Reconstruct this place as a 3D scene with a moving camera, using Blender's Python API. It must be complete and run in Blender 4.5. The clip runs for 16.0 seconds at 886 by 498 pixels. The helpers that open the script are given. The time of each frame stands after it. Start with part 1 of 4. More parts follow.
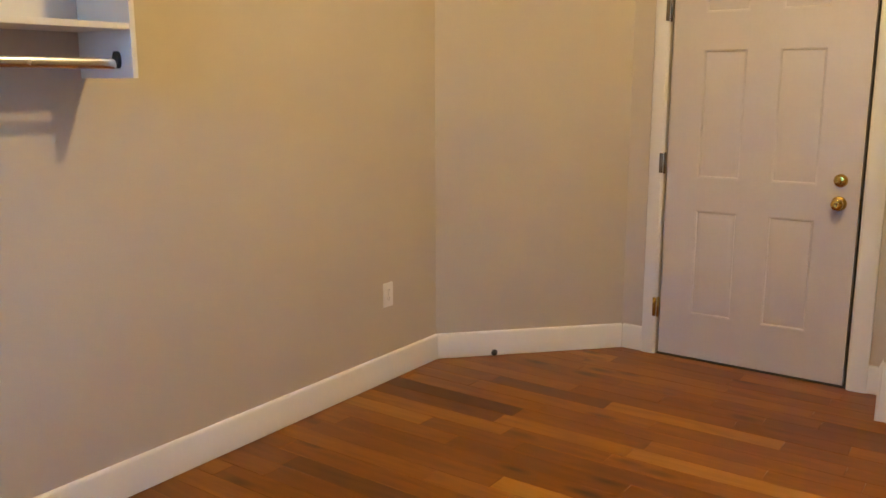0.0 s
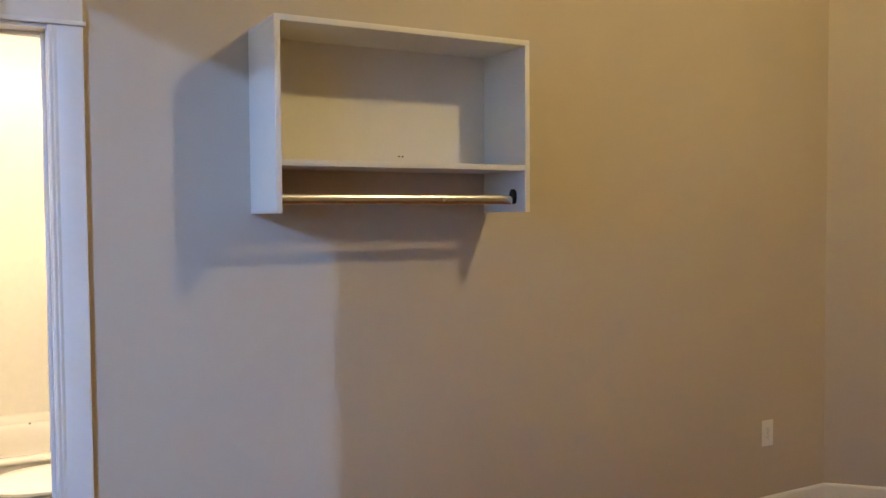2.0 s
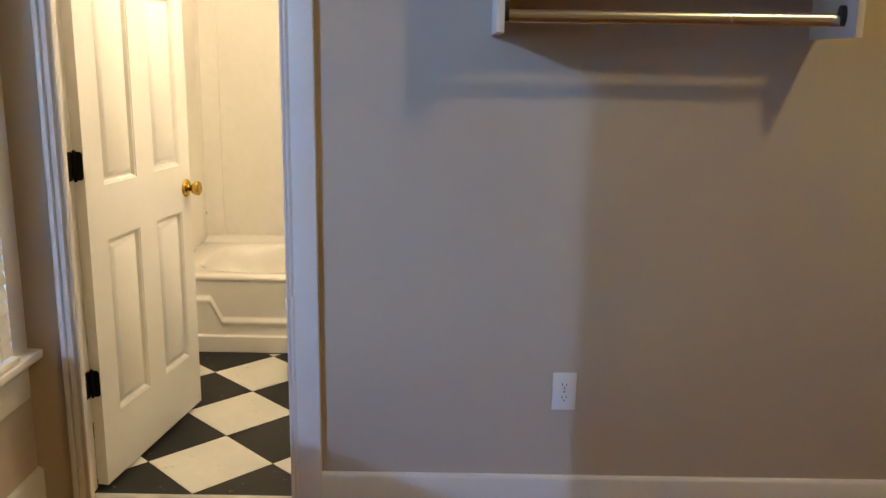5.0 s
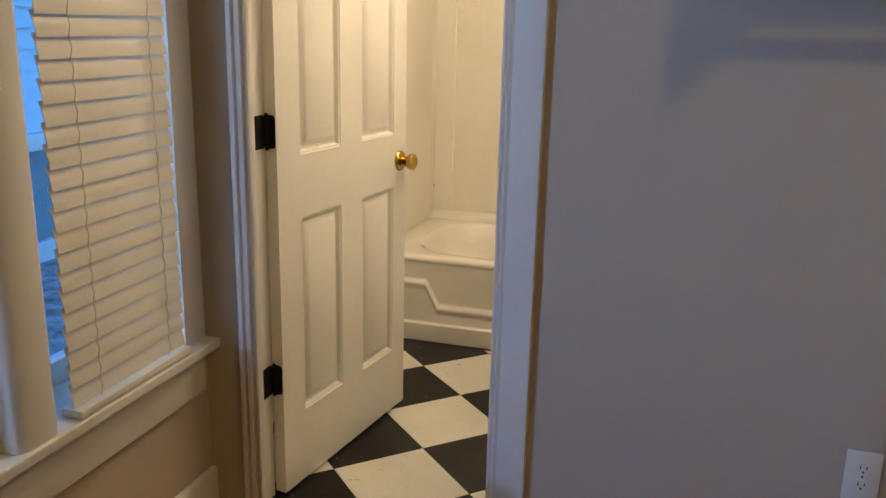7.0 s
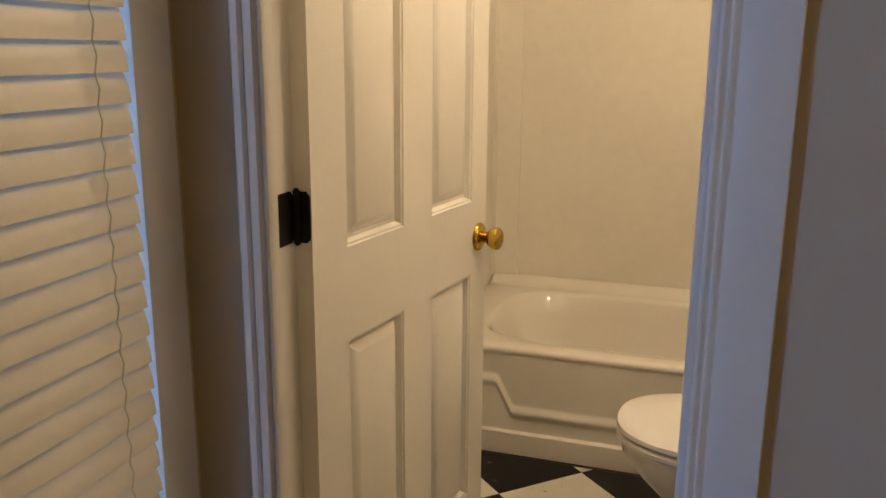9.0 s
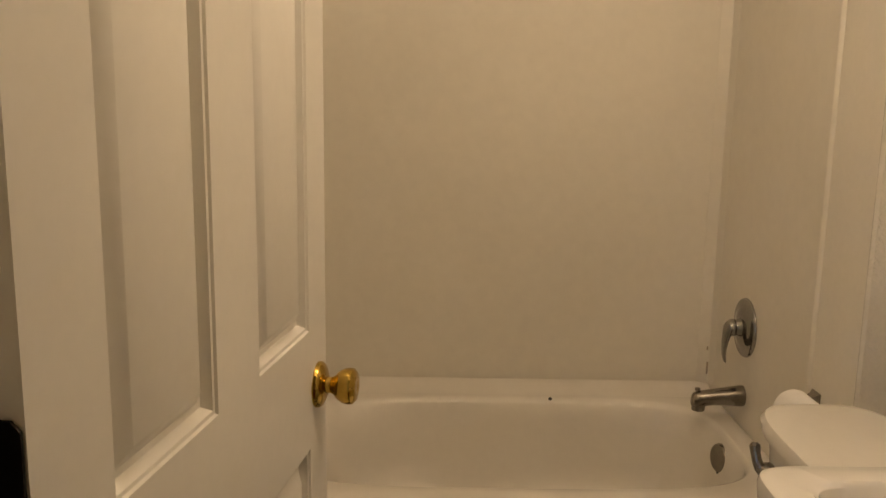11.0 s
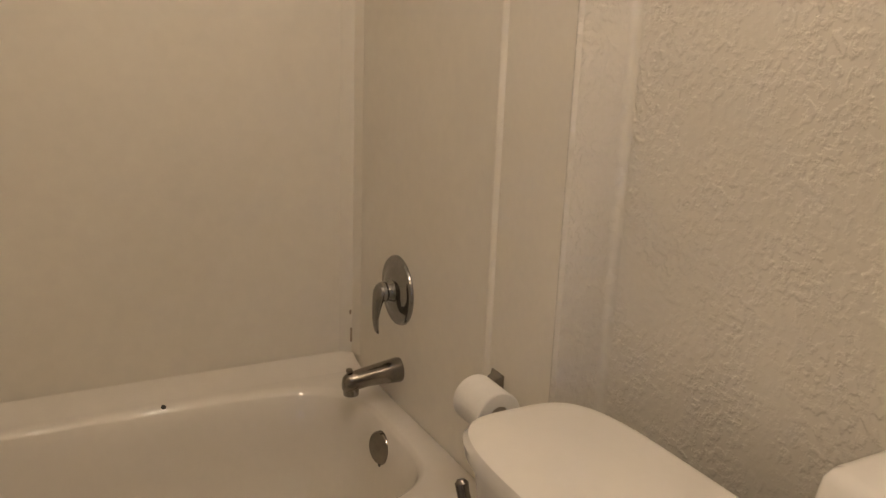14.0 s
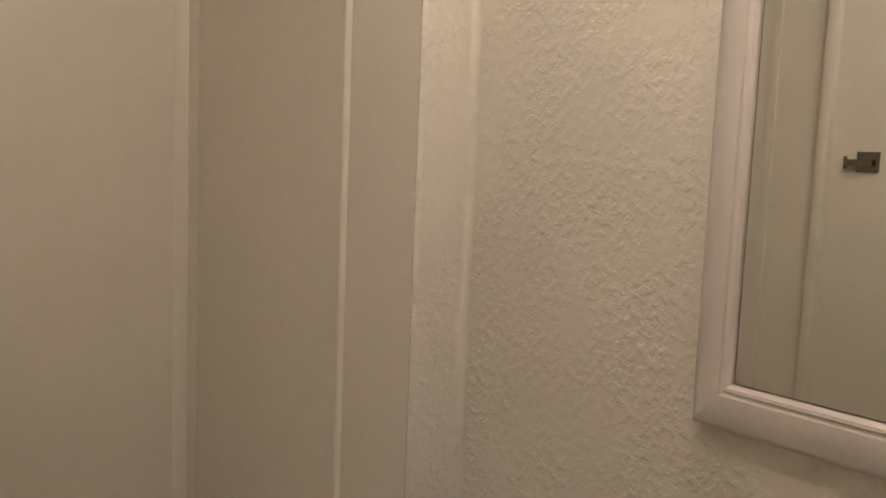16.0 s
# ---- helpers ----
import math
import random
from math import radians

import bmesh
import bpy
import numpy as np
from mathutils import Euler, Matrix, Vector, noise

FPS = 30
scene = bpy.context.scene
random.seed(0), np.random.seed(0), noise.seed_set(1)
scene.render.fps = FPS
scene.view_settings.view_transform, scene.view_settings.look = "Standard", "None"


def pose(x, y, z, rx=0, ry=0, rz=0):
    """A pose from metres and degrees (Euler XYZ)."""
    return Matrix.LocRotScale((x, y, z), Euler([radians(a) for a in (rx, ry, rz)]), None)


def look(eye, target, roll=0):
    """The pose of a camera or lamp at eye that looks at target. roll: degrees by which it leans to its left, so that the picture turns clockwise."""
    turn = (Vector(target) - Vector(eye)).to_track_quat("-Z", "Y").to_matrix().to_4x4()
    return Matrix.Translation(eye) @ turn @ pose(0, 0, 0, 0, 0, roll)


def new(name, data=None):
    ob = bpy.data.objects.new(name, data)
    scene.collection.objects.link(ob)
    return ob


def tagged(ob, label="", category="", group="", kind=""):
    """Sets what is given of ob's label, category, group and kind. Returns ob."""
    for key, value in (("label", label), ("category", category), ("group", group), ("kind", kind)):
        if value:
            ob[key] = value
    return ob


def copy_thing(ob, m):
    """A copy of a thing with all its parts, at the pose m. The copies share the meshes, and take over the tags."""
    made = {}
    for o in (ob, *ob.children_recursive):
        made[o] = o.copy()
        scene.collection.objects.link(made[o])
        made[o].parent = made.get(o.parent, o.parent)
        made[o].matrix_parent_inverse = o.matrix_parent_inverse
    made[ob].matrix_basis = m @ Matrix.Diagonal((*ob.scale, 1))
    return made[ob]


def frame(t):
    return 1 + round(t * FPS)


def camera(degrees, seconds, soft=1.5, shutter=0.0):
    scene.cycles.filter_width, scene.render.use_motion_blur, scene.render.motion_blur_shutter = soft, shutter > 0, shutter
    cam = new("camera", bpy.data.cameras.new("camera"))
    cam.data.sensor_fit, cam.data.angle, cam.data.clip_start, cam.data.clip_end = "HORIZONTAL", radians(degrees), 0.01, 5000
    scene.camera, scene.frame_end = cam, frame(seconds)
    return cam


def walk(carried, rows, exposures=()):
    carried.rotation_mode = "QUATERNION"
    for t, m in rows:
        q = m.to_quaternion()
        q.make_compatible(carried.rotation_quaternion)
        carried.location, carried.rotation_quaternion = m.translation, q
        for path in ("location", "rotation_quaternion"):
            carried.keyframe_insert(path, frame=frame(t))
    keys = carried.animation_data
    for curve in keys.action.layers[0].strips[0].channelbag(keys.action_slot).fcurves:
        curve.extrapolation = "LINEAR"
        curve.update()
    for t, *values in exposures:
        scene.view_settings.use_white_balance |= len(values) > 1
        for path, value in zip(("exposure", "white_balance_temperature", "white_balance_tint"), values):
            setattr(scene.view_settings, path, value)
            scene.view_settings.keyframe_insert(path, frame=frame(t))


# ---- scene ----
cam = camera(55.2, 16.0)
PATH = [
    (0, (-0.201, -2.499, 1.426), (1.397, -1.36, 1.038), -0.1),
    (0.5, (-0.258, -2.541, 1.442), (1.232, -1.263, 1.057), 0.4),
    (1, (-0.362, -2.591, 1.428), (0.948, -1.121, 1.076), -0.5),
    (1.5, (-0.351, -2.646, 1.436), (0.766, -1.004, 1.203), -1.0),
    (1.8, (-0.304, -2.667, 1.427), (0.713, -0.944, 1.33), -0.9),
    (2, (-0.261, -2.665, 1.431), (0.692, -0.9, 1.349), -0.4),
    (2.5, (-0.155, -2.634, 1.433), (0.641, -0.796, 1.317), 0.0),
    (3, (-0.041, -2.585, 1.424), (0.521, -0.671, 1.275), 0.1),
    (3.5, (0.028, -2.506, 1.407), (0.507, -0.584, 1.132), 0.9),
    (4, (0.145, -2.487, 1.399), (0.524, -0.557, 1.034), 1.9),
    (4.2, (0.207, -2.48, 1.391), (0.47, -0.538, 1.009), 1.7),
    (6.3, (0.419, -2.096, 1.361), (0.096, -0.187, 0.863), 1.1),
    (6.5, (0.419, -2.039, 1.358), (-0.014, -0.153, 0.854), 1.2),
    (7, (0.338, -1.832, 1.324), (-0.227, 0.017, 0.811), 1.3),
    (7.5, (0.182, -1.646, 1.323), (-0.423, 0.192, 0.818), 1.4),
    (8, (0.092, -1.44, 1.31), (-0.535, 0.389, 0.798), 0.8),
    (8.2, (0.071, -1.367, 1.325), (-0.571, 0.457, 0.812), 0.6),
    (10.3, (-0.36, -0.668, 1.304), (-0.748, 1.262, 0.953), 0.3),
    (10.5, (-0.387, -0.586, 1.316), (-0.694, 1.358, 0.959), 0.7),
    (11, (-0.445, -0.405, 1.3), (-0.434, 1.566, 0.95), 0.9),
    (11.5, (-0.498, -0.298, 1.277), (-0.305, 1.653, 0.877), 1.3),
    (12, (-0.436, -0.146, 1.257), (-0.16, 1.775, 0.774), 0.7),
    (12.5, (-0.392, -0.03, 1.235), (-0.012, 1.827, 0.597), 0.9),
    (13, (-0.408, 0.089, 1.25), (0.264, 1.845, 0.567), 2.5),
    (13.5, (-0.399, 0.172, 1.253), (0.433, 1.869, 0.599), 2.6),
    (14, (-0.382, 0.19, 1.303), (0.527, 1.892, 0.776), 2.2),
    (14.5, (-0.379, 0.18, 1.358), (0.612, 1.876, 0.983), 1.2),
    (14.8, (-0.365, 0.18, 1.412), (0.671, 1.846, 1.023), 1.1),
    (15, (-0.374, 0.181, 1.428), (0.703, 1.826, 1.06), 1.4),
    (15.5, (-0.392, 0.203, 1.494), (0.804, 1.782, 1.22), 1.9),
    (16, (-0.398, 0.207, 1.557), (0.859, 1.747, 1.342), 2.3),
]
EXPOSURES = [(0, 2.1, 7200, 8), (1.2, 2.15, 7200, 7), (1.6, 1.95, 7200, 6), (2.0, 1.45, 7000, 5), (3.5, 1.28, 7000, 4), (4.2, 1.2, 7100, 2),
             (6.3, 0.68, 7100, 4), (8.2, 0.3, 7600, 7), (10.3, -0.27, 8200, 10), (11.0, -0.46, 7900, 10), (12.0, -0.28, 7400, 11), (13.0, -0.3, 7000, 12), (14.5, -0.38, 6700, 12), (16, -0.87, 6400, 11)]
walk(cam, [(t, look(eye, target, roll)) for t, eye, target, roll in PATH], EXPOSURES)
# ---- world and large lights ----
world = bpy.data.worlds.new("dusk")
world.use_nodes = True
scene.world = world
wn = world.node_tree.nodes
sky = wn.new("ShaderNodeTexSky")
sky.sky_type = "NISHITA"
sky.sun_disc = False
sky.sun_elevation = radians(15)
sky.sun_rotation = radians(225)
dusk = wn.new("ShaderNodeMix")
dusk.data_type, dusk.blend_type = "RGBA", "MULTIPLY"
dusk.inputs["Factor"].default_value = 1.0
dusk.inputs["B"].default_value = (0.42, 0.74, 1.15, 1)
world.node_tree.links.new(sky.outputs[0], dusk.inputs["A"])
world.node_tree.links.new(dusk.outputs["Result"], wn["Background"].inputs[0])
sky.ozone_density = 6.0
sky.dust_density = 0.3
wn["Background"].inputs[1].default_value = 0.5

# blue directional lamp standing in for dusk sky glow between the houses
sky_glow_data = bpy.data.lights.new("sky_glow", "SUN")
sky_glow_data.energy = 0.55
sky_glow_data.angle = radians(1.2)
sky_glow_data.color = (0.25, 0.43, 1.0)
sky_glow = new("sky_glow", sky_glow_data)
sky_glow.matrix_basis = look((-6, -6.2, 2.65), (0, 0, 0.35))

ROOM_BULB = 165.0
BATH_BULB = 205.0
WARM = (1.0, 0.77, 0.39)
BATH_WARM = (1.0, 0.83, 0.675)

# ---- materials ----


def material(name, color, rough=0.5, metal=0.0, vary=0.08, vscale=2.0, fine=60.0, bump=0.15, dist=0.002, coat=0.0, second=None, stretch=(1, 1, 1), spec=0.5, span=0.08):
    """A painted or plain surface: broad tone drift, fine grain, light relief."""
    m = bpy.data.materials.new(name)
    m.use_nodes = True
    n, l = m.node_tree.nodes, m.node_tree.links
    b = n["Principled BSDF"]
    b.inputs["Metallic"].default_value = metal
    b.inputs["Coat Weight"].default_value = coat
    b.inputs["Specular IOR Level"].default_value = spec
    tc = n.new("ShaderNodeTexCoord")
    mp = n.new("ShaderNodeMapping")
    mp.inputs["Scale"].default_value = stretch
    l.new(tc.outputs["Object"], mp.inputs[0])
    broad = n.new("ShaderNodeTexNoise")
    broad.inputs["Scale"].default_value = vscale
    broad.inputs["Detail"].default_value = 4
    grain = n.new("ShaderNodeTexNoise")
    grain.inputs["Scale"].default_value = fine
    grain.inputs["Detail"].default_value = 5
    for t in (broad, grain):
        l.new(mp.outputs[0], t.inputs["Vector"])
    mix = n.new("ShaderNodeMix")
    mix.data_type = "RGBA"
    c2 = second or tuple(c * (1 - 2.2 * vary) for c in color)
    mix.inputs["A"].default_value = (*color, 1)
    mix.inputs["B"].default_value = (*c2, 1)
    add = n.new("ShaderNodeMath")
    add.operation = "MULTIPLY_ADD"
    add.inputs[1].default_value = 0.35
    l.new(grain.outputs["Fac"], add.inputs[0])
    half = n.new("ShaderNodeMath")
    half.operation = "MULTIPLY"
    half.inputs[1].default_value = 0.65
    l.new(broad.outputs["Fac"], half.inputs[0])
    l.new(half.outputs[0], add.inputs[2])
    ramp = n.new("ShaderNodeMapRange")
    ramp.inputs["From Min"].default_value = 0.3
    ramp.inputs["From Max"].default_value = 0.7
    l.new(add.outputs[0], ramp.inputs["Value"])
    l.new(ramp.outputs[0], mix.inputs["Factor"])
    l.new(mix.outputs["Result"], b.inputs["Base Color"])
    rr = n.new("ShaderNodeMapRange")
    rr.inputs["To Min"].default_value = max(rough - span, 0.02)
    rr.inputs["To Max"].default_value = rough + span
    l.new(broad.outputs["Fac"], rr.inputs["Value"])
    l.new(rr.outputs[0], b.inputs["Roughness"])
    if bump > 0:
        bp = n.new("ShaderNodeBump")
        bp.inputs["Strength"].default_value = bump
        bp.inputs["Distance"].default_value = dist
        l.new(grain.outputs["Fac"], bp.inputs["Height"])
        l.new(bp.outputs[0], b.inputs["Normal"])
    return m


def emissive(name, color, strength):
    m = bpy.data.materials.new(name)
    m.use_nodes = True
    b = m.node_tree.nodes["Principled BSDF"]
    b.inputs["Base Color"].default_value = (0.8, 0.8, 0.8, 1)
    b.inputs["Emission Color"].default_value = (*color, 1)
    b.inputs["Emission Strength"].default_value = strength
    return m


def plaster_texture(name, color, rough):
    """Knock-down plaster: flattened irregular blobs with raised rims."""
    m = material(name, color, rough, vary=0.05, vscale=3, fine=90, bump=0.2, dist=0.001)
    n, l = m.node_tree.nodes, m.node_tree.links
    tc = n.new("ShaderNodeTexCoord")
    warp = n.new("ShaderNodeTexNoise")
    warp.inputs["Scale"].default_value = 62
    warp.inputs["Detail"].default_value = 4
    l.new(tc.outputs["Object"], warp.inputs["Vector"])
    ramp = n.new("ShaderNodeMapRange")
    ramp.interpolation_type = "SMOOTHSTEP"
    ramp.inputs["From Min"].default_value = 0.43
    ramp.inputs["From Max"].default_value = 0.62
    l.new(warp.outputs["Fac"], ramp.inputs["Value"])
    slow = n.new("ShaderNodeTexNoise")
    slow.inputs["Scale"].default_value = 9
    l.new(tc.outputs["Object"], slow.inputs["Vector"])
    mul = n.new("ShaderNodeMath")
    mul.operation = "MULTIPLY"
    l.new(ramp.outputs[0], mul.inputs[0])
    patch = n.new("ShaderNodeMapRange")
    patch.inputs["From Min"].default_value = 0.32
    patch.inputs["From Max"].default_value = 0.66
    patch.inputs["To Min"].default_value = 0.12
    l.new(slow.outputs["Fac"], patch.inputs["Value"])
    l.new(patch.outputs[0], mul.inputs[1])
    bp = n.new("ShaderNodeBump")
    bp.inputs["Strength"].default_value = 0.42
    bp.inputs["Distance"].default_value = 0.0042
    l.new(mul.outputs[0], bp.inputs["Height"])
    l.new(bp.outputs[0], n["Principled BSDF"].inputs["Normal"])
    return m


def plank_wood():
    """Varnished oak strip: tone by board, grain along y, a few dark knots."""
    m = bpy.data.materials.new("oak_plank")
    m.use_nodes = True
    n, l = m.node_tree.nodes, m.node_tree.links
    b = n["Principled BSDF"]
    info = n.new("ShaderNodeObjectInfo")
    tc = n.new("ShaderNodeTexCoord")
    isl = n.new("ShaderNodeNewGeometry")
    rnd = n.new("ShaderNodeMath")
    rnd.operation = "ADD"
    l.new(info.outputs["Random"], rnd.inputs[0])
    l.new(isl.outputs["Random Per Island"], rnd.inputs[1])
    fr = n.new("ShaderNodeMath")
    fr.operation = "FRACT"
    l.new(rnd.outputs[0], fr.inputs[0])
    off = n.new("ShaderNodeVectorMath")
    off.operation = "MULTIPLY_ADD"
    off.inputs[1].default_value = (1, 1, 1)
    sc = n.new("ShaderNodeVectorMath")
    sc.operation = "SCALE"
    sc.inputs[0].default_value = (7.3, 19.1, 3.7)
    l.new(fr.outputs[0], sc.inputs["Scale"])
    l.new(tc.outputs["Object"], off.inputs[0])
    l.new(sc.outputs[0], off.inputs[2])
    mp = n.new("ShaderNodeMapping")
    mp.inputs["Scale"].default_value = (8, 1.1, 10)
    l.new(off.outputs[0], mp.inputs[0])
    g = n.new("ShaderNodeTexNoise")
    g.inputs["Scale"].default_value = 2.2
    g.inputs["Detail"].default_value = 5
    g.inputs["Distortion"].default_value = 1.2
    l.new(mp.outputs[0], g.inputs["Vector"])
    tone = n.new("ShaderNodeValToRGB")
    e = tone.color_ramp.elements
    e[0].position, e[0].color = 0.0, (0.105, 0.031, 0.004, 1)
    e[1].position, e[1].color = 1.0, (0.38, 0.155, 0.020, 1)
    for pos, c in ((0.14, (0.185, 0.054, 0.005, 1)), (0.55, (0.225, 0.069, 0.006, 1)), (0.85, (0.275, 0.092, 0.009, 1))):
        k = e.new(pos)
        k.color = c
    l.new(fr.outputs[0], tone.inputs[0])
    dark = n.new("ShaderNodeMapRange")
    dark.inputs["From Min"].default_value = 0.35
    dark.inputs["From Max"].default_value = 0.7
    dark.inputs["To Min"].default_value = 1.0
    dark.inputs["To Max"].default_value = 0.70
    l.new(g.outputs["Fac"], dark.inputs["Value"])
    mp2 = n.new("ShaderNodeMapping")
    mp2.inputs["Scale"].default_value = (9, 3.2, 1)
    l.new(off.outputs[0], mp2.inputs[0])
    kn = n.new("ShaderNodeTexVoronoi")
    kn.inputs["Scale"].default_value = 0.8
    l.new(mp2.outputs[0], kn.inputs["Vector"])
    knot = n.new("ShaderNodeMapRange")
    knot.inputs["From Min"].default_value = 0.03
    knot.inputs["From Max"].default_value = 0.24
    knot.inputs["To Min"].default_value = 0.28
    knot.inputs["To Max"].default_value = 1.0
    l.new(kn.outputs["Distance"], knot.inputs["Value"])
    mul = n.new("ShaderNodeMath")
    mul.operation = "MULTIPLY"
    l.new(dark.outputs[0], mul.inputs[0])
    l.new(knot.outputs[0], mul.inputs[1])
    mix = n.new("ShaderNodeVectorMath")
    mix.operation = "SCALE"
    l.new(tone.outputs[0], mix.inputs[0])
    l.new(mul.outputs[0], mix.inputs["Scale"])
    l.new(mix.outputs[0], b.inputs["Base Color"])
    b.inputs["Roughness"].default_value = 0.3
    b.inputs["Specular IOR Level"].default_value = 0.22
    bp = n.new("ShaderNodeBump")
    bp.inputs["Strength"].default_value = 0.12
    bp.inputs["Distance"].default_value = 0.001
    l.new(g.outputs["Fac"], bp.inputs["Height"])
    l.new(bp.outputs[0], b.inputs["Normal"])
    return m


def vinyl(name, color, fleck):
    """Vinyl tile with scuffs and chips of the other tone."""
    m = material(name, color, 0.34, vary=0.05, vscale=5, fine=45, bump=0.08, dist=0.001, spec=0.22)
    n, l = m.node_tree.nodes, m.node_tree.links
    b = n["Principled BSDF"]
    src = b.inputs["Base Color"].links[0].from_socket
    tc = n.new("ShaderNodeTexCoord")
    mp = n.new("ShaderNodeMapping")
    mp.inputs["Scale"].default_value = (16, 34, 1)
    mp.inputs["Rotation"].default_value = (0, 0, 0.5)
    l.new(tc.outputs["Object"], mp.inputs[0])
    v = n.new("ShaderNodeTexNoise")
    v.inputs["Scale"].default_value = 1.0
    v.inputs["Detail"].default_value = 3
    v.inputs["Roughness"].default_value = 0.7
    l.new(mp.outputs[0], v.inputs["Vector"])
    r = n.new("ShaderNodeMapRange")
    r.inputs["From Min"].default_value = 0.665
    r.inputs["From Max"].default_value = 0.70
    r.inputs["To Max"].default_value = 0.75
    l.new(v.outputs["Fac"], r.inputs["Value"])
    mix = n.new("ShaderNodeMix")
    mix.data_type = "RGBA"
    mix.inputs["B"].default_value = (*fleck, 1)
    l.new(src, mix.inputs["A"])
    l.new(r.outputs[0], mix.inputs["Factor"])
    l.new(mix.outputs["Result"], b.inputs["Base Color"])
    return m


M_WALL = material("greige_wall_paint", (0.53, 0.455, 0.365), 0.62, vary=0.035, vscale=1.3, fine=160, bump=0.10, dist=0.0012)
M_TRIM = material("white_trim_paint", (0.74, 0.71, 0.665), 0.38, vary=0.03, vscale=4, fine=80, bump=0.08, dist=0.001)
M_DOOR = material("white_door_paint", (0.78, 0.75, 0.69), 0.36, vary=0.03, vscale=3, fine=70, bump=0.07, dist=0.001)
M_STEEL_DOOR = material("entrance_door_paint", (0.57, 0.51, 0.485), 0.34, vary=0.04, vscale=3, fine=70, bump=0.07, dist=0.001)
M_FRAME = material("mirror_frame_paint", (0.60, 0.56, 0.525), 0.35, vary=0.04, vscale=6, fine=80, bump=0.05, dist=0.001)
M_BEAD = material("gloss_corner_bead", (0.70, 0.66, 0.58), 0.26, vary=0.06, vscale=14, fine=60, bump=0.35, dist=0.002)
M_CEIL = material("ceiling_paint", (0.78, 0.76, 0.72), 0.8, vary=0.03, fine=120)
M_BATHWALL = plaster_texture("knockdown_plaster", (0.70, 0.66, 0.58), 0.16)
M_SMOOTH = material("smooth_wall_board", (0.79, 0.745, 0.655), 0.4, vary=0.04, vscale=2, fine=70, bump=0.08, dist=0.001)
M_SURROUND = material("surround_panel", (0.79, 0.745, 0.655), 0.32, vary=0.05, vscale=1.6, fine=30, bump=0.05, dist=0.001)
M_TUB = material("enamel_tub", (0.76, 0.72, 0.65), 0.04, span=0.012, vary=0.03, vscale=2, fine=40, bump=0.0, coat=0.4)
M_PORC = material("white_porcelain", (0.74, 0.71, 0.65), 0.10, span=0.02, vary=0.02, vscale=3, fine=50, bump=0.0, coat=0.4)
M_SEAT = material("toilet_seat_plastic", (0.80, 0.78, 0.74), 0.22, vary=0.02, bump=0.0)
M_CHROME = material("chrome", (0.50, 0.49, 0.47), 0.07, span=0.03, metal=1.0, vary=0.1, vscale=14, fine=120, bump=0.02)
M_VALVE = material("valve_chrome", (0.36, 0.35, 0.33), 0.05, span=0.03, metal=1.0, vary=0.15, vscale=16, fine=120, bump=0.02)
M_ROD = material("bright_chrome_rod", (0.74, 0.75, 0.78), 0.24, metal=1.0, vary=0.06, vscale=10, fine=120, bump=0.02)
M_NICKEL = material("worn_nickel", (0.33, 0.30, 0.26), 0.18, span=0.06, metal=1.0, vary=0.15, vscale=25, fine=150, bump=0.05, dist=0.0005)
M_BRASS = material("polished_brass", (0.66, 0.43, 0.10), 0.07, span=0.03, metal=1.0, vary=0.12, vscale=20, fine=150, bump=0.02)
M_BLACK = material("black_hinge_paint", (0.008, 0.006, 0.005), 0.55, spec=0.18, vary=0.2, vscale=30, fine=200, bump=0.2)
M_DARK = material("dark_rubber", (0.03, 0.026, 0.022), 0.6, vary=0.2, bump=0.2)
M_MELA = material("white_melamine", (0.74, 0.71, 0.66), 0.42, vary=0.03, vscale=4, fine=90, bump=0.05)
M_PLATE = material("white_plastic_plate", (0.78, 0.76, 0.72), 0.3, vary=0.02, bump=0.02)
M_SLOT = material("slot_shadow", (0.05, 0.045, 0.04), 0.7, bump=0.0)
M_SLAT = material("cream_blind_slat", (0.78, 0.73, 0.64), 0.4, vary=0.04, vscale=8, fine=90, bump=0.05)
M_CORD = material("blind_cord", (0.6, 0.57, 0.5), 0.8, bump=0.0)
M_STAIN = material("caulk_stain", (0.42, 0.34, 0.26), 0.8, vary=0.2, vscale=60, fine=200, bump=0.2)
M_PAPER = material("toilet_paper", (0.82, 0.80, 0.76), 0.9, vary=0.03, vscale=30, fine=200, bump=0.3)
M_CARD = material("cardboard_core", (0.52, 0.45, 0.36), 0.9, bump=0.1)
M_SUBFLOOR = material("joint_dark", (0.06, 0.025, 0.01), 0.8, bump=0.1)
M_GROUT = material("tile_bed", (0.10, 0.09, 0.08), 0.8, bump=0.1)
M_PLANK = plank_wood()
M_TILE_W = vinyl("cream_vinyl_tile", (0.66, 0.63, 0.54), (0.13, 0.11, 0.09))
M_TILE_B = vinyl("black_vinyl_tile", (0.013, 0.012, 0.012), (0.20, 0.19, 0.18))
M_THRESH = material("threshold_strip", (0.55, 0.52, 0.46), 0.35, vary=0.1, vscale=12, fine=90, bump=0.1)
M_MIRROR = material("mirror_silver", (0.86, 0.87, 0.86), 0.02, metal=1.0, vary=0.005, bump=0.0)
M_MIRROR.node_tree.nodes["Principled BSDF"].inputs["Roughness"].links and M_MIRROR.node_tree.links.remove(M_MIRROR.node_tree.nodes["Principled BSDF"].inputs["Roughness"].links[0])
M_MIRROR.node_tree.nodes["Principled BSDF"].inputs["Roughness"].default_value = 0.015
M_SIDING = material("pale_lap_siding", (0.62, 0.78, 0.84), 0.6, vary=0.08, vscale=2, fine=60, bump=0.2)
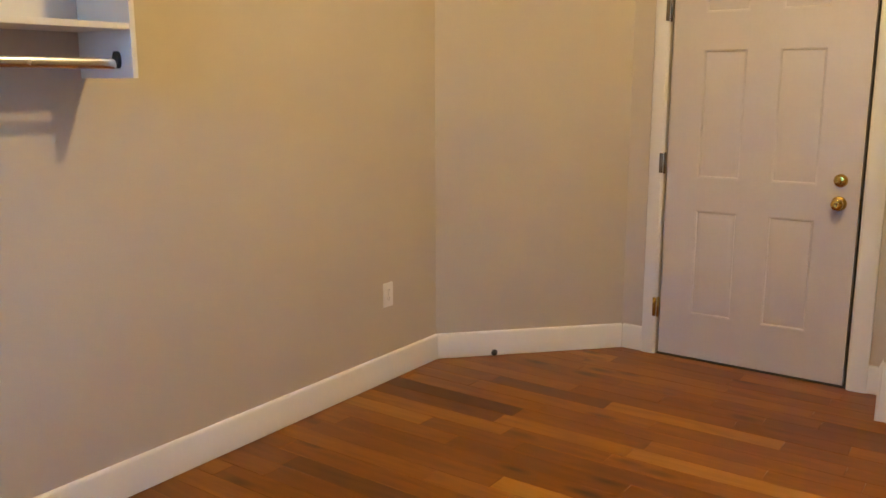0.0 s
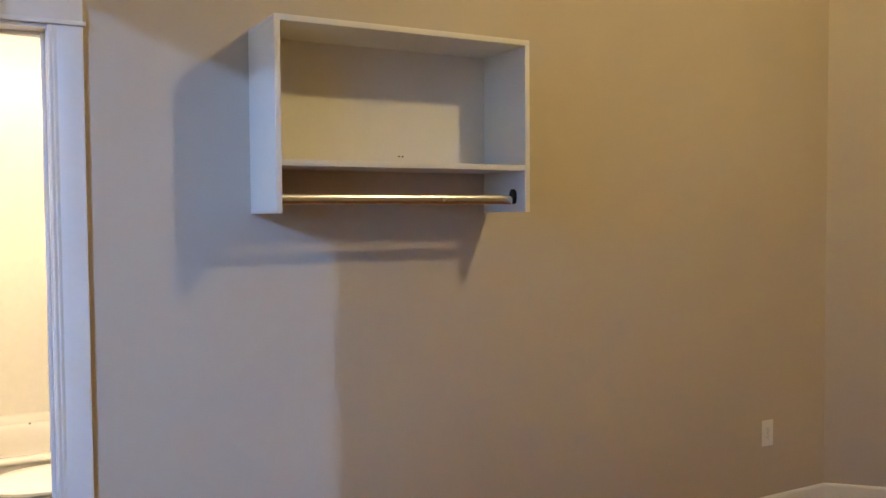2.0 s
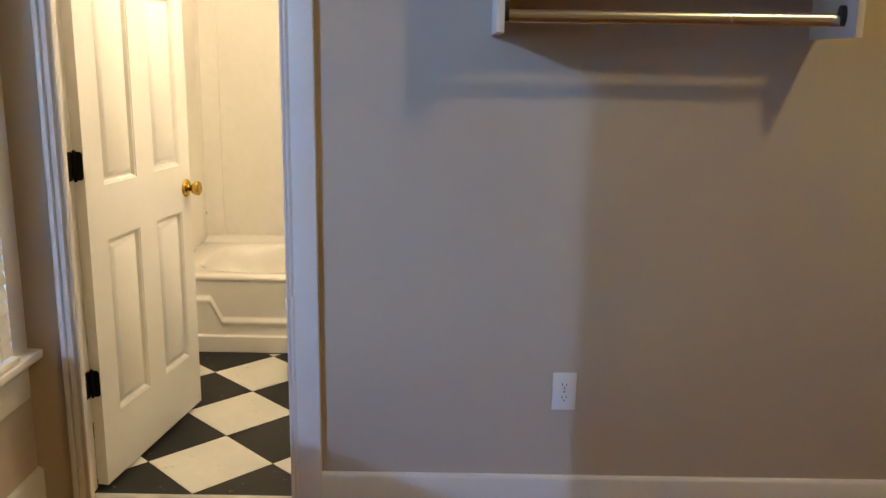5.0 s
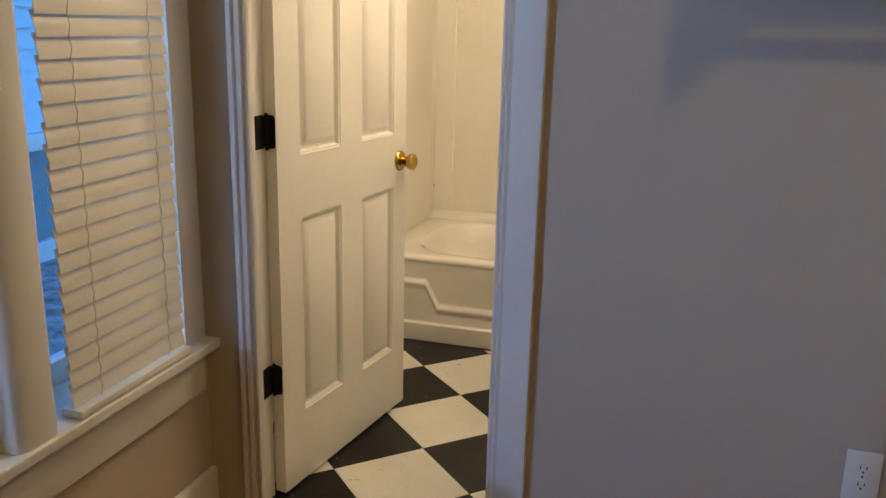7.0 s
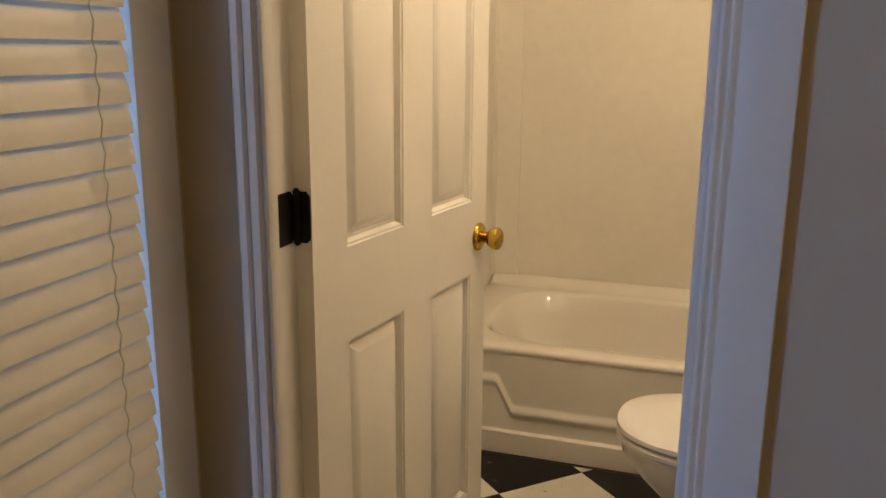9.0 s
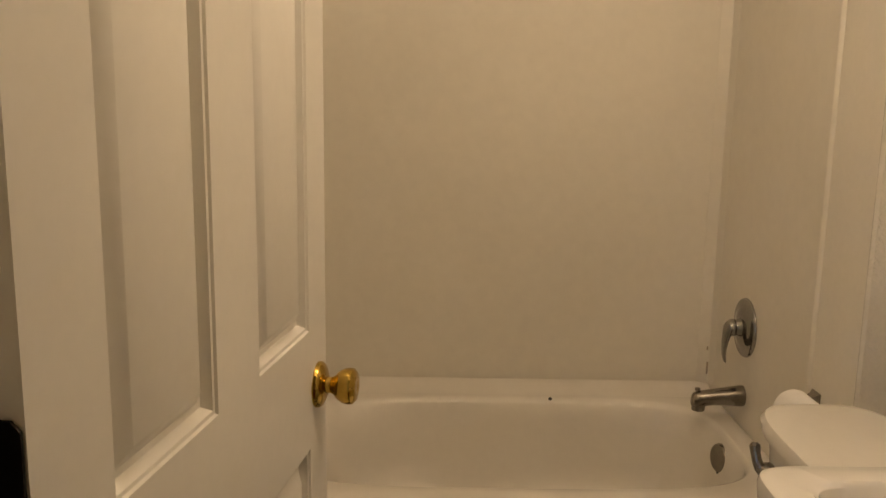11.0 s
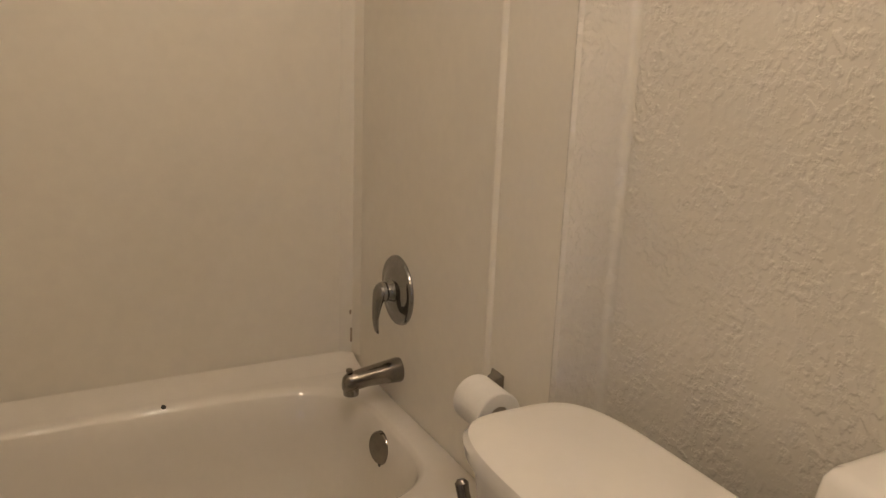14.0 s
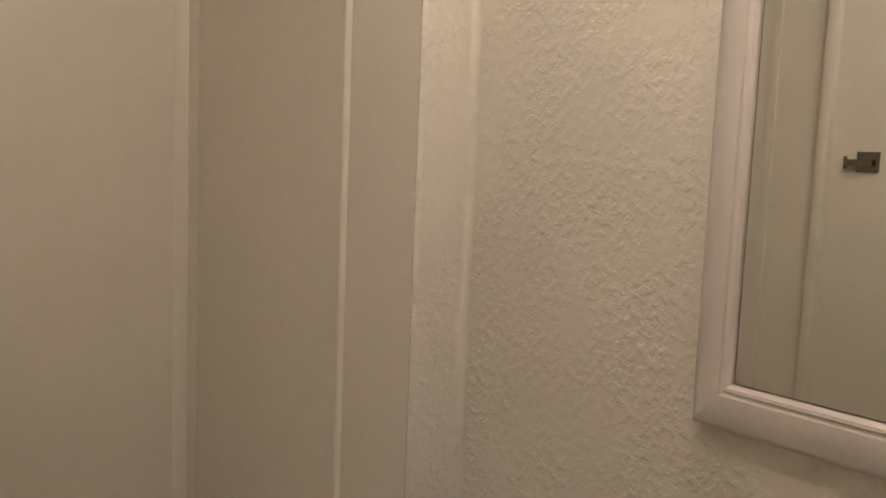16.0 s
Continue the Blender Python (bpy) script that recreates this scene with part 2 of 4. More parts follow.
M_GRAVEL = material("leaf_litter", (0.55, 0.55, 0.52), 0.9, vary=0.3, vscale=10, fine=30, bump=0.8, dist=0.02, second=(0.05, 0.045, 0.04))
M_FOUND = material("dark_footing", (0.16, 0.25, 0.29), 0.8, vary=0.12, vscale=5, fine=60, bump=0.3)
M_OUTGLASS = material("far_window_pane", (0.03, 0.035, 0.04), 0.08, vary=0.1, bump=0.0)
M_BULB_ROOM = emissive("room_bulb_glow", WARM, ROOM_BULB)
M_BULB_BATH = emissive("bath_bulb_glow", BATH_WARM, BATH_BULB)
M_GLASS = bpy.data.materials.new("window_glass")
M_GLASS.use_nodes = True
_g = M_GLASS.node_tree.nodes["Principled BSDF"]
_g.inputs["Transmission Weight"].default_value = 1.0
_g.inputs["Roughness"].default_value = 0.0
_g.inputs["IOR"].default_value = 1.45

# ---- mesh helpers ----


def thing(name, base=(0, 0, 0), label="", category="", group="", kind=""):
    ob = new(name)
    ob.empty_display_size = 0.05
    ob.matrix_basis = Matrix.Translation(base)
    return tagged(ob, label, category, group, kind)


def finish(name, bm, mat, angle=38):
    bmesh.ops.recalc_face_normals(bm, faces=bm.faces)
    me = bpy.data.meshes.new(name)
    bm.to_mesh(me)
    bm.free()
    me.materials.append(mat)
    me.shade_smooth()
    me.set_sharp_from_angle(angle=radians(angle))
    return me


def part(name, bm, mat, parent, label=""):
    """One mesh under a thing or part, laid out in the world (or in the thing's own space when its base is the origin)."""
    top = parent
    while top.parent:
        top = top.parent
    bmesh.ops.transform(bm, matrix=top.matrix_basis.inverted(), verts=bm.verts)
    ob = new(name, finish(name, bm, mat))
    ob.parent = parent
    return tagged(ob, label)


def solid(name, bm, mat, label="", category="", group="", kind=""):
    return tagged(new(name, finish(name, bm, mat)), label, category, group, kind)


def box(x0, x1, y0, y1, z0, z1, bevel=0.0, bm=None, seg=2):
    out = bm if bm is not None else bmesh.new()
    r = bmesh.ops.create_cube(out, size=1)
    c, s = Vector(((x0 + x1) / 2, (y0 + y1) / 2, (z0 + z1) / 2)), (x1 - x0, y1 - y0, z1 - z0)
    for v in r["verts"]:
        v.co = Vector((c[i] + v.co[i] * s[i] for i in range(3)))
    if bevel > 0:
        es = list({e for v in r["verts"] for e in v.link_edges})
        bmesh.ops.bevel(out, geom=es, offset=bevel, segments=seg, profile=0.6, affect="EDGES")
    return out


def boxes(rows, bevel=0.0):
    bm = bmesh.new()
    for r in rows:
        box(*r, bevel=bevel, bm=bm)
    return bm


def loft(rings, bm=None, cap0=True, cap1=True):
    """Skin through rings of equal count."""
    out = bm if bm is not None else bmesh.new()
    vs = [[out.verts.new(p) for p in ring] for ring in rings]
    k = len(vs[0])
    for a, b in zip(vs, vs[1:]):
        for i in range(k):
            out.faces.new((a[i], a[(i + 1) % k], b[(i + 1) % k], b[i]))
    if cap0:
        out.faces.new(list(reversed(vs[0])))
    if cap1:
        out.faces.new(vs[-1])
    return out


def lathe(profile, m=None, seg=28, bm=None, cap0=True, cap1=True):
    """Profile of (radius, height) turned round z, then set by the pose m."""
    m = m or Matrix.Identity(4)
    rings = [[m @ Vector((r * math.cos(2 * math.pi * i / seg), r * math.sin(2 * math.pi * i / seg), h)) for i in range(seg)] for r, h in profile]
    return loft(rings, bm, cap0, cap1)


def aim(p, d):
    """Pose at p whose z runs along d."""
    return Matrix.Translation(p) @ Vector(d).to_track_quat("Z", "Y").to_matrix().to_4x4()


def tube(points, r, seg=12, bm=None):
    pts = [Vector(p) for p in points]
    rings = []
    for i, p in enumerate(pts):
        d = (pts[min(i + 1, len(pts) - 1)] - pts[max(i - 1, 0)]).normalized()
        rr = r[i] if isinstance(r, (list, tuple)) else r
        m = aim(p, d)
        rings.append([m @ Vector((rr * math.cos(2 * math.pi * k / seg), rr * math.sin(2 * math.pi * k / seg), 0)) for k in range(seg)])
    return loft(rings, bm)


def rounded(cx, cy, hx, hy, z, power=4.0, seg=64):
    """Superellipse ring."""
    out = []
    for i in range(seg):
        a = 2 * math.pi * i / seg
        c, s = math.cos(a), math.sin(a)
        out.append(Vector((cx + hx * math.copysign(abs(c) ** (2 / power), c), cy + hy * math.copysign(abs(s) ** (2 / power), s), z)))
    return out


def prism(outline, axis, a, b, bm=None):
    """Outline of 2D points swept along an axis from a to b."""
    def place(p, t):
        return {"x": (t, p[0], p[1]), "y": (p[0], t, p[1]), "z": (p[0], p[1], t)}[axis]
    return loft([[Vector(place(p, a)) for p in outline], [Vector(place(p, b)) for p in outline]], bm)

# ---- structure: walls, floors, ceilings ----
CEIL = 3.3
ROOM_X0, ROOM_Y0, BLOCK_X = -0.873, -5.0, 3.66
BATH_X0, BATH_X1, BATH_Y0, BATH_Y1 = -0.97, 0.565, 0.115, 2.25
STEP_Y, STEP_X = 1.32, 0.453
OPEN_X0, OPEN_X1, OPEN_Z = -0.748, -0.095, 1.965
EX = 3.99

# closet wall with the bathroom doorway
solid("wall_closet", boxes([(OPEN_X1 + 0.02, 3.24, 0, 0.115, 0, CEIL), (-1.09, OPEN_X0 - 0.02, 0, 0.115, 0, CEIL),
                            (OPEN_X0 - 0.02, OPEN_X1 + 0.02, 0, 0.115, OPEN_Z + 0.02, CEIL)]), M_WALL, "greige painted wall carrying the wall shelf", "wall", kind="structure")
solid("wall_chamfer", prism([(3.24, 0), (EX, -0.71), (EX + 0.1, -0.62), (3.32, 0.115), (3.24, 0.115)], "z", 0, CEIL), M_WALL, "greige painted angled wall beside the entrance door", "wall", kind="structure")
E_Y0, E_Y1, E_Z = -0.905, -1.845, 2.045
solid("wall_entrance", boxes([(EX, EX + 0.12, E_Y0, -0.71, 0, CEIL), (EX, EX + 0.12, -2.03, E_Y1, 0, CEIL), (EX, EX + 0.12, E_Y1, E_Y0, E_Z, CEIL)]), M_WALL,
      "greige painted wall round the entrance door", "wall", kind="structure")
# added sheet: shade in the entrance door's gaps, put in as near-black colour
solid("door_gap_shade_sheet", box(EX + 0.121, EX + 0.14, -2.0, -0.75, 0, CEIL), M_SLOT, "near-black sheet added behind the entrance door to shade its gaps", "wall", kind="structure")
solid("wall_east_block", box(BLOCK_X, EX + 0.12, ROOM_Y0, -2.031, 0, CEIL), M_WALL, "greige painted wall corner past the entrance", "wall", kind="structure")
solid("wall_south", box(-1.2, BLOCK_X, ROOM_Y0 - 0.12, ROOM_Y0, 0, CEIL), M_WALL, "greige painted end wall of the room", "wall", kind="structure")

# window wall: two windows with a mullion between
W1 = (-0.592, -0.119)
W2 = (-1.90, -0.715)
W_Z0, W_Z1 = 0.524, 2.5
WX0 = -1.073
rows = [(WX0, ROOM_X0, ROOM_Y0, W2[0], 0, CEIL), (WX0, ROOM_X0, W2[1], W1[0], 0, CEIL), (WX0, ROOM_X0, W1[1], -0.0005, 0, CEIL)]
for a, b in (W1, W2):
    rows += [(WX0, ROOM_X0, a, b, 0, W_Z0 - 0.03), (WX0, ROOM_X0, a, b, W_Z1, CEIL)]
solid("wall_window", boxes(rows), M_WALL, "greige painted wall with two blind-covered windows", "wall", kind="structure")

# bathroom shell
solid("wall_bath_near_side", box(BATH_X1, BATH_X1 + 0.1, BATH_Y0, STEP_Y, 0, 2.42), M_BATHWALL, "cream knock-down plaster wall behind the sink", "wall", kind="structure")
step = bmesh.new()
arc = [(BATH_X1, STEP_Y - 0.016)] + [(BATH_X1 - 0.016 + 0.016 * math.cos(a), STEP_Y - 0.016 + 0.016 * math.sin(a)) for a in (0.25, 0.5, 0.75, 1.0, 1.3)] + [(BATH_X1 - 0.016, STEP_Y)]
prism(arc + [(STEP_X + 0.006, STEP_Y), (STEP_X, STEP_Y + 0.006), (STEP_X, 1.33), (BATH_X1 + 0.1, 1.33), (BATH_X1 + 0.1, STEP_Y - 0.016)], "z", 0, 2.42, step)
solid("wall_bath_step", step, M_BATHWALL, "cream plaster corner where the wall steps out", "wall", kind="structure")
fil = [(BATH_X1 - 0.0004 - 0.016 + 0.016 * math.cos(a), STEP_Y - 0.0164 + 0.016 * math.sin(a)) for a in [k * math.pi / 16 for k in range(9)]]
solid("corner_bead", prism([(x, y) for x, y in fil] + [(BATH_X1 - 0.0004, STEP_Y - 0.0004)], "z", 0.0, 2.419), M_BEAD, "glossy white rounded bead in the wall corner", "trim", kind="structure")
solid("wall_bath_board", box(STEP_X, BATH_X1 + 0.1, 1.3305, 1.545, 0, 2.42), M_SMOOTH, "smooth cream board strip beside the tub", "wall", kind="structure")
solid("wall_bath_plumbing", box(0.447, BATH_X1 + 0.1, 1.5455, BATH_Y1, 0, 2.42), M_SURROUND, "cream glossy tub surround panel on the tap wall", "wall", kind="structure")
solid("wall_bath_back", box(BATH_X0 - 0.1, BATH_X1 + 0.1, BATH_Y1, BATH_Y1 + 0.1, 0, 2.42), M_SURROUND, "cream glossy tub surround panel behind the tub", "wall", kind="structure")
solid("wall_bath_far_side", box(BATH_X0 - 0.1, BATH_X0, BATH_Y0, BATH_Y1, 0, 2.42), M_SMOOTH, "cream painted bathroom wall behind the door", "wall", kind="structure")
solid("wall_bath_door_side", boxes([(OPEN_X1 + 0.021, BATH_X1 + 0.1, 0.1155, 0.12, 0, 2.42), (OPEN_X0 - 0.02, OPEN_X1 + 0.02, 0.1155, 0.12, OPEN_Z + 0.021, 2.42)]), M_SMOOTH,
      "cream painted wall above the bathroom door", "wall", kind="structure")
solid("ceiling_bath", box(BATH_X0 - 0.1, BATH_X1 + 0.1, 0.1155, BATH_Y1 + 0.1, 2.421, 2.5), M_CEIL, "white painted bathroom ceiling", "ceiling", kind="structure")
solid("ceiling_room", box(-1.2, 4.2, ROOM_Y0 - 0.12, 0.115, CEIL + 0.001, CEIL + 0.1), M_CEIL, "white painted room ceiling", "ceiling", kind="structure")

# surround trims
tr = tagged(thing("trim_surround", (0.44, 1.545, 0), "cream edge mouldings of the tub surround", "trim", kind="structure"))
for nm, b in (("edge_bead", prism([(0.4527, 1.534), (0.4462, 1.541), (0.4446, 1.547), (0.4466, 1.553), (0.4527, 1.553)], "z", 0.372, 2.1)),
              ("corner_cove", prism([(0.4465, 2.20), (0.444, 2.206), (0.436, 2.2355), (0.410, 2.245), (0.404, 2.2495), (0.4465, 2.2495)], "z", 0.40, 2.1)),
              ("corner_cove", prism([(-0.9695, 2.20), (-0.966, 2.206), (-0.959, 2.236), (-0.9, 2.241), (-0.868, 2.245), (-0.864, 2.2495), (-0.9695, 2.2495)], "z", 0.40, 2.1)),
              ("edge_bead", prism([(-0.9695, 1.428), (-0.942, 1.430), (-0.938, 1.438), (-0.938, 1.456), (-0.942, 1.462), (-0.9695, 1.464)], "z", 0.0, 2.1)),
              ("edge_bead", prism([(-0.9695, 1.612), (-0.962, 1.615), (-0.962, 1.64), (-0.9695, 1.643)], "z", 0.372, 2.1))):
    part(nm, b, M_SURROUND, tr)

# baseboards
def baseboard(name, p, q, h=0.135, t=0.016, label=""):
    """A board with an eased top edge along the wall from p to q; the room lies on its left."""
    p, q = Vector((*p, 0)), Vector((*q, 0))
    d = (q - p).normalized()
    n = Vector((-d.y, d.x, 0))
    prof = [(0.0005, 0.003), (t, 0.003), (t, h - 0.012), (t - 0.004, h - 0.003), (t - 0.009, h), (0.0005, h)]
    bm = loft([[e + n * u + Vector((0, 0, v)) for u, v in prof] for e in (p, q)])
    return solid(name, bm, M_TRIM, label or "white painted baseboard along the wall", "baseboard", kind="structure")


baseboard("baseboard_closet", (3.2335, 0), (0.001, 0))
baseboard("baseboard_chamfer", (3.9835, -0.7065), (3.2405, -0.001), label="white painted baseboard of the angled wall")
baseboard("baseboard_entrance_north", (EX, -0.828), (EX, -0.7195))
baseboard("baseboard_entrance_south", (EX, -2.030), (EX, -1.9325))
baseboard("baseboard_block", (BLOCK_X, ROOM_Y0), (BLOCK_X, -2.031), h=0.26, t=0.02, label="tall white painted baseboard at the wall corner")
baseboard("baseboard_block_end", (BLOCK_X - 0.02, -2.0305), (EX - 0.017, -2.0305), h=0.26, t=0.012, label="tall white painted baseboard at the wall corner")
baseboard("baseboard_window", (ROOM_X0, -0.0005), (ROOM_X0, ROOM_Y0))
baseboard("baseboard_south", (ROOM_X0 + 0.017, ROOM_Y0), (BLOCK_X - 0.021, ROOM_Y0))

# ---- bathroom doorway: jambs, stops, casings ----
dw = tagged(thing("door_frame", (OPEN_X0, 0, 0), "white painted door frame with reeded casings", "door frame", kind="structure"))
part("jamb", box(OPEN_X0 - 0.0195, OPEN_X0, 0.0005, 0.1195, 0, OPEN_Z + 0.0195), M_TRIM, dw)
part("jamb", box(OPEN_X1, OPEN_X1 + 0.0195, 0.0005, 0.1195, 0, OPEN_Z + 0.0195), M_TRIM, dw)
part("head_jamb", box(OPEN_X0 + 0.0005, OPEN_X1 - 0.0005, 0.0005, 0.1195, OPEN_Z, OPEN_Z + 0.0195), M_TRIM, dw)
part("door_stop", box(OPEN_X0 + 0.0005, OPEN_X0 + 0.010, 0.022, 0.034, 0.008, OPEN_Z - 0.0005, bevel=0.002), M_TRIM, dw)
part("door_stop", box(OPEN_X1 - 0.012, OPEN_X1 - 0.0005, 0.056, 0.084, 0.008, OPEN_Z - 0.0005, bevel=0.002), M_TRIM, dw)
part("door_stop", box(OPEN_X0 + 0.0125, OPEN_X1 - 0.0125, 0.056, 0.084, OPEN_Z - 0.012, OPEN_Z - 0.0005, bevel=0.002), M_TRIM, dw)
CAS_Z = 1.975
# flat casing with two small beads on its inner edge
part("casing", prism([(0.0, -0.0005), (0.0, -0.017), (-0.002, -0.019), (-0.066, -0.019), (-0.068, -0.0175), (-0.071, -0.0175), (-0.074, -0.0195), (-0.079, -0.0195), (-0.081, -0.0175),
                      (-0.084, -0.0175), (-0.087, -0.0195), (-0.091, -0.0195), (-0.093, -0.018), (-0.093, -0.0005)], "z", 0, CAS_Z), M_TRIM, dw)
xs = -0.702
part("casing", prism([(xs - 0.004, -0.0005), (xs - 0.004, -0.017), (xs - 0.007, -0.022), (xs - 0.013, -0.022), (xs - 0.016, -0.013), (xs - 0.020, -0.013), (xs - 0.024, -0.022), (xs - 0.037, -0.022),
                      (xs - 0.040, -0.013), (xs - 0.044, -0.013), (xs - 0.047, -0.022), (xs - 0.058, -0.022), (xs - 0.062, -0.018), (xs - 0.062, -0.0005)], "z", 0, CAS_Z), M_TRIM, dw)
part("head_bead", box(xs - 0.066, 0.008, -0.028, -0.0005, CAS_Z + 0.0005, CAS_Z + 0.014, bevel=0.004), M_TRIM, dw)
part("head_casing", box(xs - 0.062, 0.0, -0.02, -0.0005, CAS_Z + 0.0145, CAS_Z + 0.15, bevel=0.002), M_TRIM, dw)
part("inner_head_casing", box(OPEN_X0, OPEN_X1, -0.012, -0.0005, OPEN_Z - 0.0, CAS_Z), M_TRIM, dw)
part("strike_plate", box(OPEN_X1 - 0.0015, OPEN_X1 - 0.0002, 0.078, 0.104, 0.86, 0.915), M_BRASS, dw)


def plate(corners, normal, t):
    """A thin plate with clipped corners: corners run round it, four of them."""
    n = Vector(normal).normalized() * t
    c = [Vector(p) for p in corners]
    ring = []
    for i, p in enumerate(c):
        for q in (c[i - 1], c[(i + 1) % 4]):
            ring.append(p + (q - p).normalized() * 0.007)
    return loft([ring, [p + n for p in ring]])


# ---- panel doors ----
def panel_face(bm, x0, x1, z0, z1, y, out, deep=1.0):
    """One moulded panel: ovolo down, flat, bevel up to a raised field, on the face at y that looks along out."""
    steps = [(0.0, 0.0), (0.002, 0.003), (0.006, 0.0035), (0.011, 0.015), (0.018, 0.0155), (0.036, 0.003), (0.0365, 0.0028)]
    rings = [[Vector((a, y - out * d * deep, b)) for a, b in ((x0 + i, z0 + i), (x1 - i, z0 + i), (x1 - i, z1 - i), (x0 + i, z1 - i))] for i, d in steps]
    loft(rings, bm, cap0=False)


def panel_door(name, width, height, cols, bands, thick, label, group="", paint=M_DOOR, deep=1.0):
    """A six-panel door in its own space: hinge edge on x = 0, foot on z = 0, faces at y = 0 and y = -thick."""
    door = thing(name, (0, 0, 0), label, "door", group)
    xs = [0] + [v for c in cols for v in c] + [width]
    zs = [0] + [v for b in bands for v in b] + [height]
    bm = bmesh.new()
    for y, out in ((0, 1), (-thick, -1)):
        for i in range(len(xs) - 1):
            for j in range(len(zs) - 1):
                if i % 2 and j % 2:
                    continue
                bm.faces.new([bm.verts.new(p) for p in ((xs[i], y, zs[j]), (xs[i + 1], y, zs[j]), (xs[i + 1], y, zs[j + 1]), (xs[i], y, zs[j + 1]))])
    edge = [(0, 0), (width, 0), (width, height), (0, height)]
    for (a, b), (c, d) in zip(edge, edge[1:] + edge[:1]):
        bm.faces.new([bm.verts.new(p) for p in ((a, 0, b), (c, 0, d), (c, -thick, d), (a, -thick, b))])
    bmesh.ops.remove_doubles(bm, verts=bm.verts, dist=0.0001)
    part("body", bm, paint, door)
    for a, b in cols:
        for c, d in bands:
            pm = bmesh.new()
            panel_face(pm, a, b, c, d, 0, 1, deep)
            panel_face(pm, a, b, c, d, -thick, -1, deep)
            part("panel", pm, paint, door)
    return door


def knob(parent, x, z, y, out, mat, keyed=False):
    """Rose, neck and tulip knob standing off the face at y."""
    m = aim((x, y, z), (0, out, 0))
    rose = part("knob_rose", lathe([(0.034, 0.0), (0.034, 0.004), (0.031, 0.008), (0.022, 0.012), (0.013, 0.014)], m), mat, parent, "polished brass rose")
    part("knob", lathe([(0.0125, 0.012), (0.012, 0.020), (0.014, 0.025), (0.021, 0.031), (0.0255, 0.039), (0.027, 0.047), (0.026, 0.053), (0.021, 0.0575), (0.010, 0.059), (0.006, 0.058)], m), mat, rose, "polished brass knob")
    if keyed:
        part("key_slot", box(x - 0.0012, x + 0.0012, *sorted((y + out * 0.0582, y + out * 0.0600)), z - 0.006, z + 0.006), M_SLOT, rose)
    return rose


LEAF_W, LEAF_H = 0.714, 1.942
bd = panel_door("bathroom_door", LEAF_W, LEAF_H, [(0.105, 0.310), (0.432, 0.631)], [(0.219, 0.790), (0.964, 1.56), (1.66, 1.84)], 0.035,
                "white six-panel bathroom door standing open into the bathroom")
knob(bd, 0.672, 0.873, -0.035, -1, M_BRASS)
knob(bd, 0.672, 0.873, 0.0, 1, M_BRASS)
part("latch_plate", box(LEAF_W - 0.0005, LEAF_W + 0.0012, -0.029, -0.006, 0.845, 0.903), M_BRASS, bd)
LEAF_ANG = 82.0
bd.matrix_basis = pose(-0.7465, 0.123, 0.012, 0, 0, LEAF_ANG)

for hz in (0.360, 1.047, 1.75):
    h = 0.043
    jx = OPEN_X0 + 0.0005
    hg = thing("door_hinge", (jx, 0.1, hz), "black painted butt hinge joining bathroom door and jamb", "hinge", "hinges of the bathroom door")
    part("jamb_leaf", plate([(jx, 0.036, hz - h), (jx, 0.117, hz - h), (jx, 0.117, hz + h), (jx, 0.036, hz + h)], (1, 0, 0), 0.003), M_BLACK, hg)
    part("door_leaf", plate([(-0.742, 0.1205, hz - h), (-0.713, 0.1165, hz - h), (-0.713, 0.1165, hz + h), (-0.742, 0.1205, hz + h)], (-0.139, -0.990, 0), 0.003), M_BLACK, hg)
    part("knuckle", lathe([(0.003, -h - 0.005), (0.006, -h), (0.006, h), (0.003, h + 0.005)], pose(-0.738, 0.116, hz), 14), M_BLACK, hg)

# ---- entrance door ----
ew = 0.908
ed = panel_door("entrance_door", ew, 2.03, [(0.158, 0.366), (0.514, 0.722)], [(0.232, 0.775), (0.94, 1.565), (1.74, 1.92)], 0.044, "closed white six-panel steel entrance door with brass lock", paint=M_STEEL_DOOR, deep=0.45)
knob(ed, 0.823, 0.862, -0.044, -1, M_BRASS, keyed=True)
bolt = part("deadbolt", lathe([(0.031, 0.0), (0.031, 0.006), (0.027, 0.013), (0.020, 0.015), (0.018, 0.0155)], aim((0.823, -0.044, 0.968), (0, -1, 0))), M_BRASS, ed, "polished brass deadbolt rose")
part("thumb_turn", box(0.819, 0.827, -0.074, -0.0595, 0.953, 0.983, bevel=0.003), M_BRASS, bolt)
part("edge_latch", box(ew + 0.0002, ew + 0.002, -0.03, -0.012, 0.83, 0.89), M_BRASS, ed)
ed.matrix_basis = pose(EX + 0.050, -0.918, 0.010, 0, 0, -90)
ef = thing("entrance_door_frame", (EX, -0.9, 0), "white painted frame and casing of the entrance door", "door frame", kind="structure")
part("jamb", box(EX + 0.03, EX + 0.1195, E_Y0 - 0.0045, E_Y0 - 0.0005, 0, E_Z - 0.0005), M_TRIM, ef)
part("jamb", box(EX + 0.04, EX + 0.1195, E_Y1 + 0.0005, E_Y1 + 0.004, 0, E_Z - 0.0005), M_TRIM, ef)
part("casing", prism([(EX - 0.0005, -0.8285), (EX - 0.013, -0.8285), (EX - 0.018, -0.835), (EX - 0.018, -0.893), (EX - 0.014, -0.898), (EX - 0.010, -0.9045), (EX - 0.0005, -0.9045)], "z", 0, 2.05), M_TRIM, ef)
